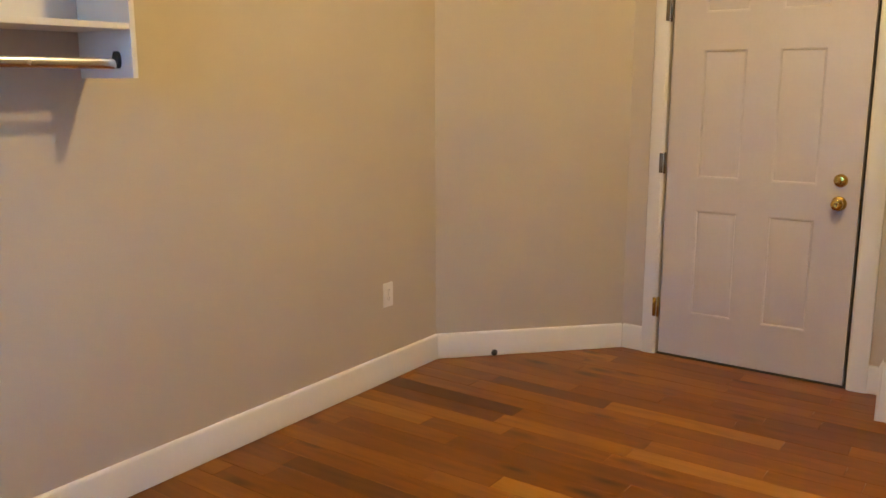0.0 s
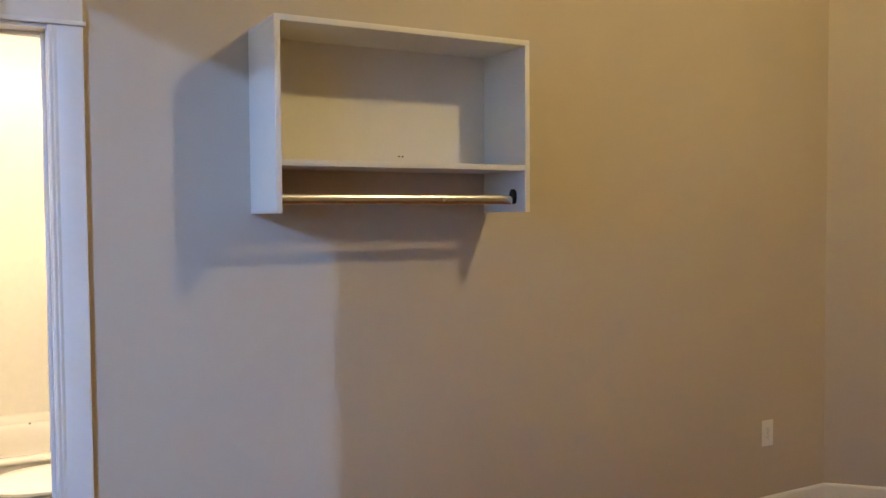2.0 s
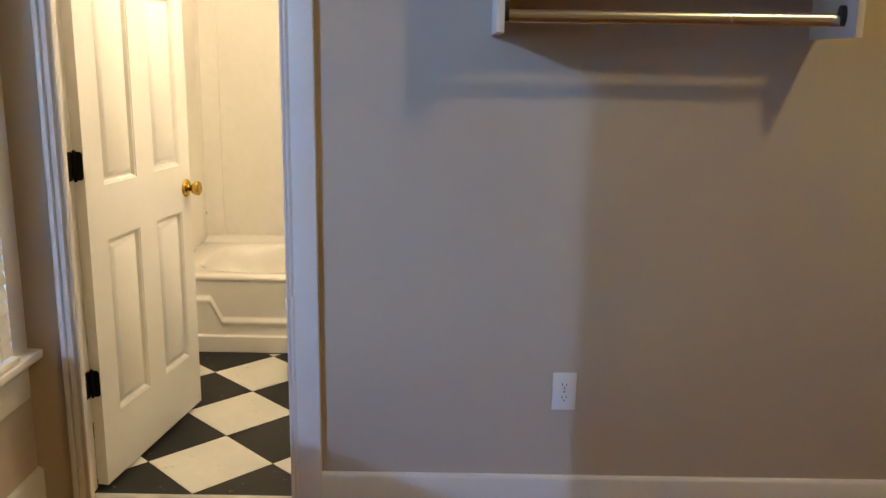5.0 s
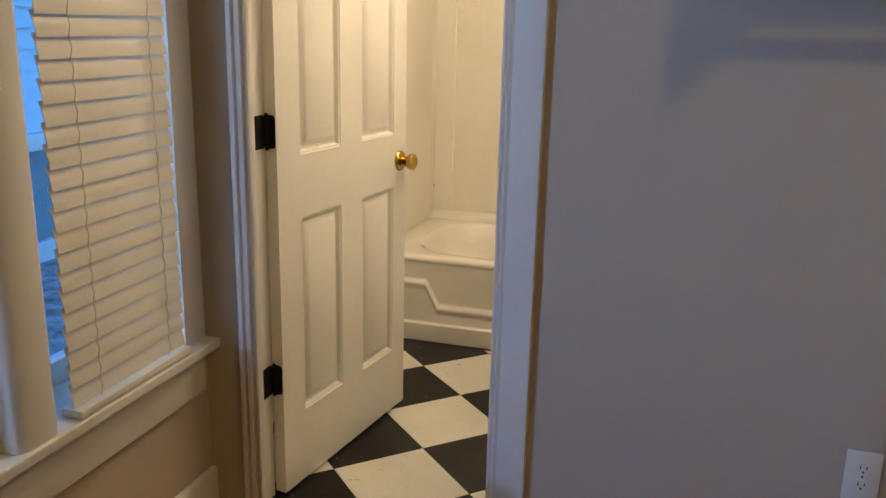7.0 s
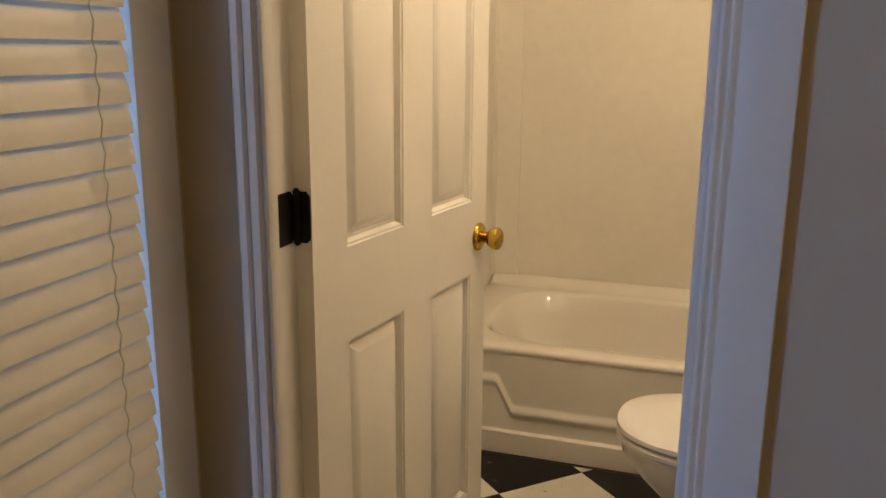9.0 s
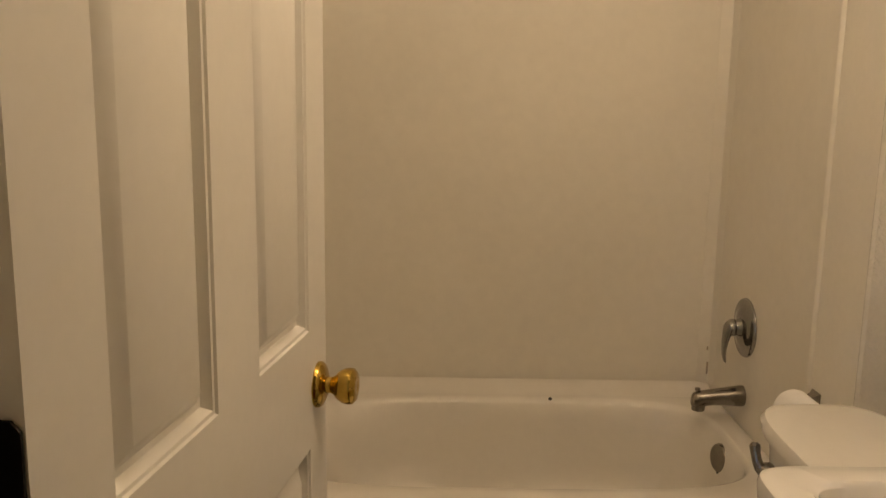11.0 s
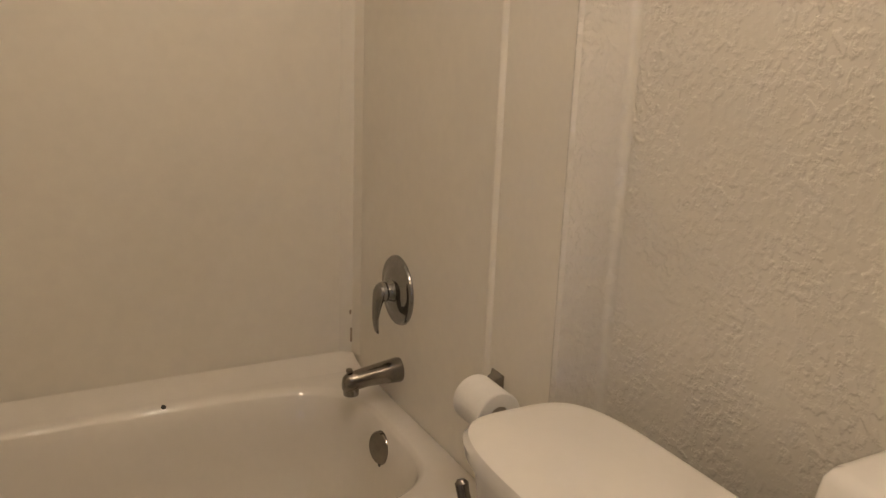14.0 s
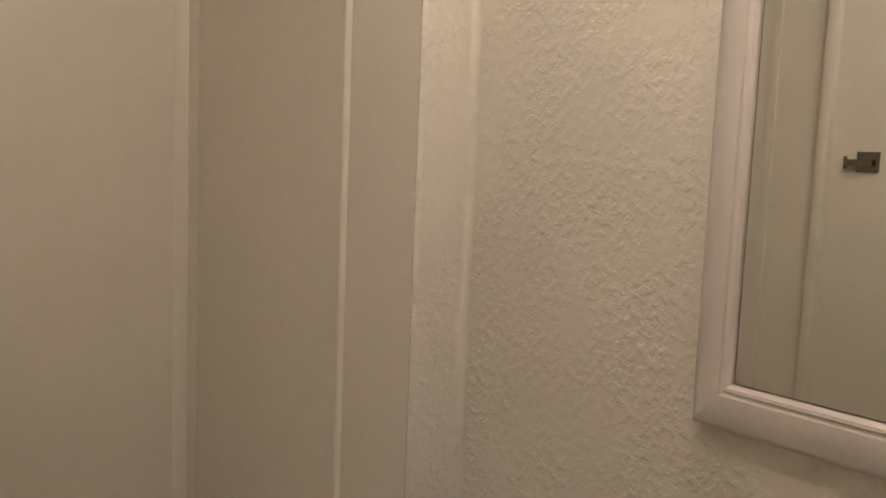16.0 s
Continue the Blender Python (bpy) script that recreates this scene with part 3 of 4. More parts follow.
part("casing", prism([(EX - 0.0005, -1.9320), (EX - 0.013, -1.9320), (EX - 0.018, -1.925), (EX - 0.018, -1.860), (EX - 0.014, -1.850), (EX - 0.010, -1.8435), (EX - 0.0005, -1.8435)], "z", 0, 2.05), M_TRIM, ef)
part("head_casing", box(EX - 0.018, EX - 0.0005, -1.932, -0.8285, 2.0505, 2.15, bevel=0.003), M_TRIM, ef)
part("head_jamb", box(EX, EX + 0.1195, E_Y1 + 0.0045, E_Y0 - 0.005, E_Z - 0.004, E_Z - 0.0005), M_TRIM, ef)
part("sill_plate", box(EX - 0.002, EX + 0.1195, E_Y1 + 0.0045, E_Y0 - 0.005, 0.0005, 0.006), M_SLOT, ef)
for hz, mt in ((0.258, M_BRASS), (1.016, M_NICKEL), (1.768, M_NICKEL)):
    hg = thing("entrance_hinge", (EX - 0.012, -0.911, hz), "metal butt hinge on the entrance door frame", "hinge", "hinges of the entrance door")
    part("knuckle", lathe([(0.003, -0.055), (0.0065, -0.05), (0.0065, 0.05), (0.003, 0.055)], pose(EX - 0.012, -0.910, hz), 14), mt, hg)
    part("hinge_leaf", box(EX - 0.0205, EX - 0.0185, -0.9035, -0.884, hz - 0.05, hz + 0.05, bevel=0.0006), mt, hg)

# ---- wall shelf with hanging rod ----
SX0, SX1, SY, SZ0, SZ1, SM = 0.484, 1.368, -0.271, 1.437, 2.014, 1.577
sh = thing("wall_shelf", ((SX0 + SX1) / 2, -0.13, SZ0), "white melamine wall cubby shelf with a hanging rod", "shelf")
T = 0.018
part("side_panel", box(SX0, SX0 + T, SY, -0.0005, SZ0, SZ1 - T - 0.0003, bevel=0.0008), M_MELA, sh)
part("side_panel", box(SX1 - T, SX1, SY, -0.0005, SZ0, SZ1 - T - 0.0003, bevel=0.0008), M_MELA, sh)
part("top_panel", box(SX0, SX1, SY, -0.0005, SZ1 - T, SZ1, bevel=0.0008), M_MELA, sh)
part("shelf_board", box(SX0 + T + 0.0003, SX1 - T - 0.0003, SY + 0.002, -0.0065, SM, SM + T, bevel=0.0008), M_MELA, sh)
part("back_panel", box(SX0 + T + 0.0003, SX1 - T - 0.0003, -0.006, -0.0005, SM + 0.001, SZ1 - T - 0.0003), M_MELA, sh)
for sx in (1.005, 1.018):
    part("screw", lathe([(0.0035, 0), (0.003, 0.0015), (0.001, 0.002)], aim((sx, -0.006, 1.632), (0, -1, 0)), 10), M_SLOT, sh)
rod = part("hanging_rod", loft([[Vector((x, -0.205 + 0.0095 * math.cos(a), 1.480 + 0.0165 * math.sin(a))) for a in [2 * math.pi * k / 24 for k in range(24)]] for x in (SX0 + T + 0.003, SX1 - T - 0.003)]), M_ROD, sh, "chrome oval hanging rod")
for x0, x1 in ((SX0 + T + 0.0002, SX0 + T + 0.014), (SX1 - T - 0.014, SX1 - T - 0.0002)):
    part("rod_socket", loft([[Vector((x, -0.205 + 0.0135 * math.cos(a), 1.490 + 0.026 * math.sin(a))) for a in [2 * math.pi * k / 20 for k in range(20)]] for x in (x0, x1)]), M_DARK, rod, "dark rod end socket")

# ---- wall plates ----
def outlet(m):
    """A duplex outlet in its own space: wall plane y = 0, facing -y."""
    o = thing("wall_outlet", (0, 0, 0), "white duplex wall outlet with screwed cover plate", "outlet", "duplex outlets on the wall")
    pl = part("cover_plate", box(-0.036, 0.036, -0.005, -0.0003, -0.059, 0.059, bevel=0.003), M_PLATE, o)
    part("centre_screw", lathe([(0.003, 0), (0.0025, 0.001), (0.001, 0.0013)], aim((0, -0.005, 0), (0, -1, 0)), 10), M_CHROME, pl)
    for z in (0.0195, -0.0195):
        ring = [Vector((0.0155 * math.copysign(abs(math.cos(a)) ** 0.75, math.cos(a)), 0, z + 0.0135 * math.copysign(abs(math.sin(a)) ** 0.6, math.sin(a)))) for a in [2 * math.pi * k / 28 for k in range(28)]]
        rc = part("receptacle", loft([[p + Vector((0, -0.0045, 0)) for p in ring], [p + Vector((0, -0.0068, 0)) for p in ring]]), M_PLATE, o)
        for sx, hh in ((-0.0062, 0.0042), (0.0062, 0.0034)):
            part("slot", box(sx - 0.0011, sx + 0.0011, -0.0072, -0.0066, z + 0.003 - hh, z + 0.003 + hh), M_SLOT, rc)
        part("ground_slot", lathe([(0.0024, 0), (0.0024, 0.0005)], aim((0, -0.0067, z - 0.0075), (0, -1, 0)), 10), M_SLOT, rc)
    o.matrix_basis = m
    return o


first = outlet(pose(0.729, 0, 0.407))
copy_thing(first, pose(2.848, 0, 0.427))
cham = Vector((EX - 3.24, -0.71, 0)).normalized()
cang = math.degrees(math.atan2(cham.y, cham.x))
wp = thing("blank_wall_plate", (0, 0, 0), "white blank cover plate high on the angled wall", "wall plate")
part("cover_plate", box(-0.036, 0.036, -0.0055, -0.0003, -0.056, 0.056, bevel=0.003), M_PLATE, wp)
for z in (0.042, -0.042):
    part("screw", lathe([(0.003, 0), (0.0025, 0.001), (0.001, 0.0013)], aim((0, -0.0055, z), (0, -1, 0)), 10), M_CHROME, wp)
wp.matrix_basis = pose(3.528, -0.2726, 1.958, 0, 0, cang)
plug = thing("cable_plug", (3.447, -0.222, 0.0), "small dark rubber plug at the foot of the baseboard", "cable plug")
part("plug_body", lathe([(0.017, 0.0), (0.017, 0.004), (0.014, 0.012), (0.008, 0.016), (0.004, 0.017)], aim((3.4575, -0.2235, 0.018), (-0.687, -0.726, 0))), M_DARK, plug)

# ---- windows ----
def window(name, y0, y1, label):
    w = tagged(thing(name, (ROOM_X0, (y0 + y1) / 2, W_Z0), label, "window", kind="structure"))
    for a, b in ((y0, y0 + 0.004), (y1 - 0.004, y1)):
        part("reveal", box(WX0, ROOM_X0 + 0.0005, a, b, W_Z0, W_Z1), M_TRIM, w)
    part("reveal_head", box(WX0, ROOM_X0 + 0.0005, y0 + 0.0125, y1 - 0.0125, W_Z1 - 0.012, W_Z1), M_TRIM, w)
    fr = part("sash", boxes([(WX0 + 0.04, WX0 + 0.08, y0 + 0.0125, y0 + 0.03, W_Z0, W_Z1 - 0.013), (WX0 + 0.04, WX0 + 0.08, y1 - 0.018, y1 - 0.0045, W_Z0, W_Z1 - 0.013),
                             (WX0 + 0.04, WX0 + 0.08, y0 + 0.0305, y1 - 0.0185, W_Z0, W_Z0 + 0.055), (WX0 + 0.04, WX0 + 0.08, y0 + 0.0305, y1 - 0.0185, W_Z1 - 0.06, W_Z1 - 0.013),
                             ], bevel=0.003), M_TRIM, w)
    for z0, z1 in ((W_Z0 + 0.055, W_Z1 - 0.06),):
        g = part("pane", box(WX0 + 0.058, WX0 + 0.062, y0 + 0.0305, y1 - 0.0185, z0 + 0.0005, z1 - 0.0005), M_GLASS, fr)
        g.visible_shadow = False
    return w


window("window_1", *W1, "white painted sash window behind closed blinds")
window("window_2", *W2, "white painted sash window behind open blinds")
wt = tagged(thing("trim_window", (ROOM_X0, -0.7, W_Z0), "white painted window stool, apron and casings", "trim", kind="structure"))
part("stool", box(ROOM_X0 - 0.19, -0.815, -2.03, -0.020, 0.4965, 0.524, bevel=0.006, seg=3), M_TRIM, wt)
part("apron", box(ROOM_X0 + 0.0005, ROOM_X0 + 0.020, -2.01, -0.040, 0.378, 0.496, bevel=0.003), M_TRIM, wt)
part("side_casing", box(ROOM_X0 + 0.0007, ROOM_X0 + 0.020, -0.119, -0.033, 0.5245, 2.505, bevel=0.003), M_TRIM, wt)
part("side_casing", box(ROOM_X0 + 0.0007, ROOM_X0 + 0.020, -2.02, -1.925, 0.5245, 2.505, bevel=0.003), M_TRIM, wt)
part("head_casing", box(ROOM_X0 + 0.0007, ROOM_X0 + 0.022, -2.02, -0.033, 2.506, 2.61, bevel=0.003), M_TRIM, wt)
ring = [(-0.892, -0.712), (-0.862, -0.712), (-0.850, -0.706), (-0.842, -0.690), (-0.840, -0.655), (-0.842, -0.622), (-0.850, -0.608), (-0.862, -0.602), (-0.892, -0.602)]
part("mullion_casing", prism([(x + 0.0175, y + 0.017) for x, y in ring], "z", 0.5245, 2.505), M_TRIM, wt)


def blind(y0, y1, x, z0, z1, tilt, lean, label):
    """A slatted blind: head rail, tilted slats, ladder cords and a bottom rail. lean: how far its foot swings in y."""
    b = thing("window_blind", (x, (y0 + y1) / 2, z0), label, "blind", "window blinds")
    part("head_rail", box(x - 0.03, x + 0.02, y0, y1, z1 - 0.045, z1, bevel=0.002), M_SLAT, b)
    pitch, ca, sa = 0.0410, math.cos(radians(tilt)), math.sin(radians(tilt))
    n = int((z1 - 0.07 - z0 - 0.03) / pitch)
    prof = [(-0.025, 0.0), (-0.012, 0.0028), (0.0, 0.0036), (0.012, 0.0028), (0.025, 0.0), (0.012, 0.0010), (0.0, 0.0017), (-0.012, 0.0010)]
    shared = None
    for i in range(n):
        z = z0 + 0.045 + i * pitch
        s = lean * (1 - (z - z0) / (z1 - z0))
        if shared is None:
            bm = loft([[Vector((u * ca - v * sa, y, u * sa + v * ca)) for u, v in prof] for y in (y0 + 0.004, y1 - 0.004)])
            shared = finish("slat", bm, M_SLAT)
        ob = new("slat", shared)
        ob.parent = b
        ob.matrix_basis = Matrix.Translation(Vector((x, s, z)) - Vector((x, (y0 + y1) / 2, z0))) @ pose(0, 0, 0, random.uniform(-0.12, 0.12), random.uniform(-1.0, 1.0), 0)
    for cy in (y0 + 0.12 * (y1 - y0) + 0.03, y1 - 0.12 * (y1 - y0) - 0.03):
        for dx in (0.014, -0.014):
            part("ladder_cord", tube([(x + dx, cy + lean * (1 - i / n) + dy, z0 + 0.02 + (i + dz) * pitch) for i in range(n) for dy, dz in ((0.0, 0.0), (0.006 if dx > 0 else -0.002, 0.55))], 0.0011, 5), M_CORD, b)
    s = lean
    part("bottom_rail", box(x - 0.026, x + 0.026, y0 + 0.002 + s, y1 - 0.002 + s, z0, z0 + 0.017, bevel=0.004), M_SLAT, b)
    return b


blind(-0.547, -0.150, -0.845, 0.527, 2.48, -74, 0.010, "cream slatted window blind, slats closed, hanging askew")
blind(-1.90, -0.735, -0.898, 0.525, 2.48, -20, 0.0, "cream slatted window blind with slats open")

# ---- outside: neighbour's house and ground ----
solid("ground", box(-60, -1.10, -40, 40, -0.62, -0.52), M_GRAVEL, "brown leaf-strewn ground outside", "ground", kind="structure")
nh = thing("neighbour_house", (-4.6, 3.0, -0.52), "neighbouring house with grey lap siding", "house")
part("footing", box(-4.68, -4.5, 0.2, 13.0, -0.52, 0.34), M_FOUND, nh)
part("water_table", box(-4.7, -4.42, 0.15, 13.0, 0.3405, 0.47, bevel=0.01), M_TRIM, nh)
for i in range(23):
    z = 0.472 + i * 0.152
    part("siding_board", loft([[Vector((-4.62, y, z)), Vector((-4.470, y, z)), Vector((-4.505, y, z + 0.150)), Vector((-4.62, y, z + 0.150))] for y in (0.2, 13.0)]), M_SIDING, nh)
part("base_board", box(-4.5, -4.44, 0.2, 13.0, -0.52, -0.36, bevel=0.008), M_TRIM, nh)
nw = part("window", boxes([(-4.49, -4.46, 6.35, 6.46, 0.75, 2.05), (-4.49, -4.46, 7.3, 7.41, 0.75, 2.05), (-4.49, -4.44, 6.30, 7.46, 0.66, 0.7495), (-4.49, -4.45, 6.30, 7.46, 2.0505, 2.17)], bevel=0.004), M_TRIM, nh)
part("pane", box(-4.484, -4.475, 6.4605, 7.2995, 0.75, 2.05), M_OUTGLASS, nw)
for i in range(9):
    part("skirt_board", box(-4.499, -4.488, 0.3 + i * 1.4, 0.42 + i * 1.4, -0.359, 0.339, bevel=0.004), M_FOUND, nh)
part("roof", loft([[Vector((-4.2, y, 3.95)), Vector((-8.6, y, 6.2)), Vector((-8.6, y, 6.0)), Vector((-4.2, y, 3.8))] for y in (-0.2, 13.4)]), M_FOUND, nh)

# ---- bathtub ----
TX0, TX1, TY0, TY1, TZ = -0.968, 0.446, 1.437, 2.2485, 0.373
tub = thing("bathtub", (-0.26, 1.83, 0), "cream enamelled alcove bathtub with embossed apron", "bathtub")
tcx, tcy = (TX0 + TX1) / 2, (TY0 + TY1) / 2
SEG = 96


def ring4(x0, x1, y0, y1, z, p):
    return rounded((x0 + x1) / 2, (y0 + y1) / 2, (x1 - x0) / 2, (y1 - y0) / 2, z, p, SEG)


rings = [ring4(TX0, TX1, TY0 + 0.0065, TY1, TZ - 0.026, 60), ring4(TX0, TX1, TY0 + 0.002, TY1, TZ - 0.017, 60), ring4(TX0, TX1, TY0 + 0.0035, TY1 - 0.001, TZ - 0.009, 60), ring4(TX0 + 0.002, TX1 - 0.002, TY0 + 0.009, TY1 - 0.002, TZ - 0.003, 50), ring4(TX0 + 0.012, TX1 - 0.012, TY0 + 0.020, TY1 - 0.012, TZ, 40),
         ring4(-0.855, 0.386, 1.512, 2.158, TZ + 0.001, 4.4), ring4(-0.842, 0.380, 1.520, 2.148, TZ - 0.003, 4.3), ring4(-0.828, 0.373, 1.527, 2.138, TZ - 0.016, 4.2),
         ring4(-0.79, 0.363, 1.538, 2.122, TZ - 0.09, 4.0), ring4(-0.74, 0.350, 1.550, 2.100, TZ - 0.20, 3.8), ring4(-0.70, 0.330, 1.572, 2.075, TZ - 0.27, 3.7), ring4(-0.64, 0.26, 1.60, 2.035, TZ - 0.305, 3.4), ring4(-0.5, 0.15, 1.70, 1.93, TZ - 0.315, 3.0)]
part("basin", loft(rings, cap0=False), M_TUB, tub)
part("back_lip", prism([(TY1 - 0.075, TZ + 0.0005), (TY1 - 0.055, TZ + 0.004), (TY1 - 0.032, TZ + 0.011), (TY1 - 0.012, TZ + 0.022), (TY1 - 0.003, TZ + 0.030), (TY1 - 0.001, TZ + 0.0005)], "x", TX0 + 0.004, TX1 - 0.004), M_TUB, tub)
# apron: a flat skirt with an embossed trapezoid ledge and a plinth line
ap = bmesh.new()
def skirt(u, v):
    """Depth of the apron face at x = u, z = v."""
    x0, x1 = -0.735, 0.19
    k = 0.0
    zl = 0.262 if u < x0 else (0.262 - (u - x0) / 0.055 * 0.105 if u < x0 + 0.055 else (0.157 if u < x1 - 0.07 else (0.157 + (u - x1 + 0.07) / 0.07 * 0.118 if u < x1 else 0.275)))
    def smooth(a, b, t):
        t = min(max((t - a) / (b - a), 0), 1)
        return t * t * (3 - 2 * t)
    k = 0.016 * (1 - smooth(zl - 0.008, zl + 0.018, v))
    k -= 0.009 * (1 - smooth(zl - 0.035, zl - 0.008, v))
    k += 0.014 * (1 - smooth(0.078, 0.086, v))
    return k


us = [TX0 + 0.0005 + (TX1 - TX0 - 0.001) * i / 300 for i in range(301)]
vs = [0.003 + (TZ - 0.018) * j / 100 for j in range(101)]
grid = [[ap.verts.new((u, TY0 + 0.0085 - 0.85 * skirt(u, v), v)) for u in us] for v in vs]
for j in range(100):
    for i in range(300):
        ap.faces.new((grid[j][i], grid[j][i + 1], grid[j + 1][i + 1], grid[j + 1][i]))
part("apron", ap, M_TUB, tub)
part("overflow_plate", lathe([(0.041, 0.0), (0.041, 0.016), (0.038, 0.021), (0.018, 0.024), (0.004, 0.0245)], aim((0.378, 1.868, 0.303), (-1, -0.22, 0.10))), M_NICKEL, tub, "tarnished round overflow plate")
part("overflow_lever", box(0.357, 0.367, 1.856, 1.866, 0.259, 0.270, bevel=0.002), M_DARK, tub)
part("drain", lathe([(0.035, 0), (0.033, 0.003), (0.02, 0.004), (0.005, 0.002)], pose(0.13, 1.82, TZ - 0.3145)), M_NICKEL, tub)
part("chip", lathe([(0.0065, 0.0), (0.006, 0.0012), (0.002, 0.0015)], aim((-0.085, 2.146, 0.3715), (0, -0.6, 0.8)), 9), M_SLOT, tub, "dark chip in the enamel")

for sx, sy, sz, sl in ((0.4305, 2.2255, 0.455, 0.020), (0.4290, 2.2285, 0.520, 0.006), (-0.9555, 2.2205, 0.53, 0.007)):
    part("caulk_stain", box(sx - 0.0035, sx + 0.0015, sy - 0.003, sy + 0.002, sz - sl, sz + sl, bevel=0.0008), M_STAIN, tub, "brown caulk stain in the corner")

# tap set
tap = thing("tub_spout", (0.447, 1.945, 0.455), "worn chrome tub spout with diverter", "tub spout")
def oval(x, z, hy, hz):
    return [Vector((x, 1.945 + hy * math.cos(a), z + hz * math.sin(a))) for a in [2 * math.pi * k / 28 for k in range(28)]]


part("spout_body", loft([oval(0.4465, 0.462, 0.029, 0.030), oval(0.440, 0.462, 0.031, 0.031), oval(0.40, 0.460, 0.028, 0.027), oval(0.36, 0.457, 0.0245, 0.024), oval(0.332, 0.453, 0.023, 0.024), oval(0.312, 0.449, 0.021, 0.025), oval(0.302, 0.446, 0.016, 0.021), oval(0.297, 0.444, 0.006, 0.010)]), M_NICKEL, tap)
part("spout_lip", lathe([(0.0185, 0.0), (0.0195, 0.012), (0.016, 0.03)], pose(0.319, 1.945, 0.418)), M_NICKEL, tap)
part("diverter", lathe([(0.004, 0.0), (0.004, 0.012), (0.008, 0.014), (0.0075, 0.02), (0.003, 0.021)], pose(0.314, 1.945, 0.464), 14), M_NICKEL, tap)
vv = thing("shower_valve", (0.447, 1.962, 0.66), "chrome shower valve with round plate and lever", "shower valve")
vm = aim((0.4465, 1.962, 0.662), (-1, 0, 0))
part("escutcheon", lathe([(0.086, 0.0), (0.086, 0.004), (0.083, 0.008), (0.077, 0.0095), (0.070, 0.009), (0.055, 0.015), (0.040, 0.019), (0.033, 0.020)], vm, 44), M_VALVE, vv)
part("valve_body", lathe([(0.034, 0.016), (0.030, 0.020), (0.025, 0.030), (0.023, 0.038)], vm), M_VALVE, vv)
lv = part("handle_cap", lathe([(0.024, 0.034), (0.026, 0.040), (0.024, 0.048), (0.014, 0.053), (0.004, 0.054)], vm), M_VALVE, vv)
part("lever", loft([[Vector((cx + hx * math.cos(a), 1.962 + hy * math.sin(a), z)) for a in [2 * math.pi * k / 18 for k in range(18)]] for cx, z, hx, hy in ((0.402, 0.684, 0.004, 0.008), (0.401, 0.678, 0.012, 0.018), (0.398, 0.664, 0.016, 0.023), (0.393, 0.645, 0.012, 0.021), (0.389, 0.622, 0.0085, 0.018), (0.387, 0.600, 0.0065, 0.015), (0.388, 0.580, 0.0055, 0.013), (0.391, 0.564, 0.0045, 0.011), (0.393, 0.558, 0.002, 0.006))]), M_VALVE, lv)

# ---- toilet ----
YC = 0.955
toi = thing("toilet", (0.1, YC, 0), "white porcelain two-piece toilet with closed lid", "toilet")
def egg(x0, x1, hw, z, p=2.3, yc=YC):
    x0 += 0.028
    return rounded((x0 + x1) / 2, yc, (x1 - x0) / 2, hw, z, p, 48)


part("bowl", loft([egg(-0.19, 0.26, 0.105, 0.0, 3), egg(-0.195, 0.26, 0.11, 0.02, 3), egg(-0.17, 0.25, 0.095, 0.06, 2.8), egg(-0.16, 0.24, 0.095, 0.14, 2.5), egg(-0.19, 0.24, 0.115, 0.21, 2.4), egg(-0.26, 0.24, 0.155, 0.28, 2.3),
                   egg(-0.30, 0.24, 0.176, 0.335, 2.3), egg(-0.305, 0.24, 0.180, 0.362, 2.3), egg(-0.30, 0.235, 0.176, 0.370, 2.3)]), M_PORC, toi)
part("seat", loft([egg(-0.308, 0.155, 0.183, 0.372), egg(-0.314, 0.158, 0.188, 0.378), egg(-0.314, 0.158, 0.188, 0.388), egg(-0.308, 0.155, 0.183, 0.393)]), M_SEAT, toi)
part("lid", loft([egg(-0.308, 0.175, 0.183, 0.396), egg(-0.315, 0.178, 0.189, 0.402), egg(-0.313, 0.176, 0.187, 0.412), egg(-0.29, 0.165, 0.17, 0.420), egg(-0.2, 0.12, 0.11, 0.424)]), M_SEAT, toi, "white plastic closed lid")
for y in (YC - 0.07, YC + 0.07):
    part("seat_hinge", lathe([(0.012, -0.018), (0.013, -0.012), (0.013, 0.012), (0.012, 0.018)], aim((0.172, y, 0.392), (0, 1, 0)), 16), M_SEAT, toi)
def tank_ring(x0, x1, y0, y1, z, p):
    return rounded((x0 + x1) / 2, (y0 + y1) / 2, (x1 - x0) / 2, (y1 - y0) / 2, z, p, 56)


part("tank", loft([tank_ring(0.245, 0.44, 0.74, 1.165, 0.371, 6), tank_ring(0.232, 0.445, 0.73, 1.175, 0.41, 7), tank_ring(0.210, 0.448, 0.715, 1.195, 0.58, 8), tank_ring(0.204, 0.448, 0.71, 1.20, 0.661, 8)]), M_PORC, toi)
part("tank_lid", loft([tank_ring(0.190, 0.452, 0.690, 1.222, 0.662, 4.2), tank_ring(0.181, 0.456, 0.68, 1.240, 0.669, 3.8), tank_ring(0.179, 0.457, 0.678, 1.244, 0.688, 3.8), tank_ring(0.185, 0.453, 0.686, 1.236, 0.699, 3.8), tank_ring(0.205, 0.44, 0.71, 1.212, 0.703, 3.6)]), M_PORC, toi)
fl = part("flush_lever", lathe([(0.0135, 0), (0.017, 0.006), (0.017, 0.016), (0.013, 0.025), (0.008, 0.029), (0.003, 0.030)], aim((0.208, 1.130, 0.602), (-1, 0, -0.1)), 18), M_NICKEL, toi, "worn metal flush lever")
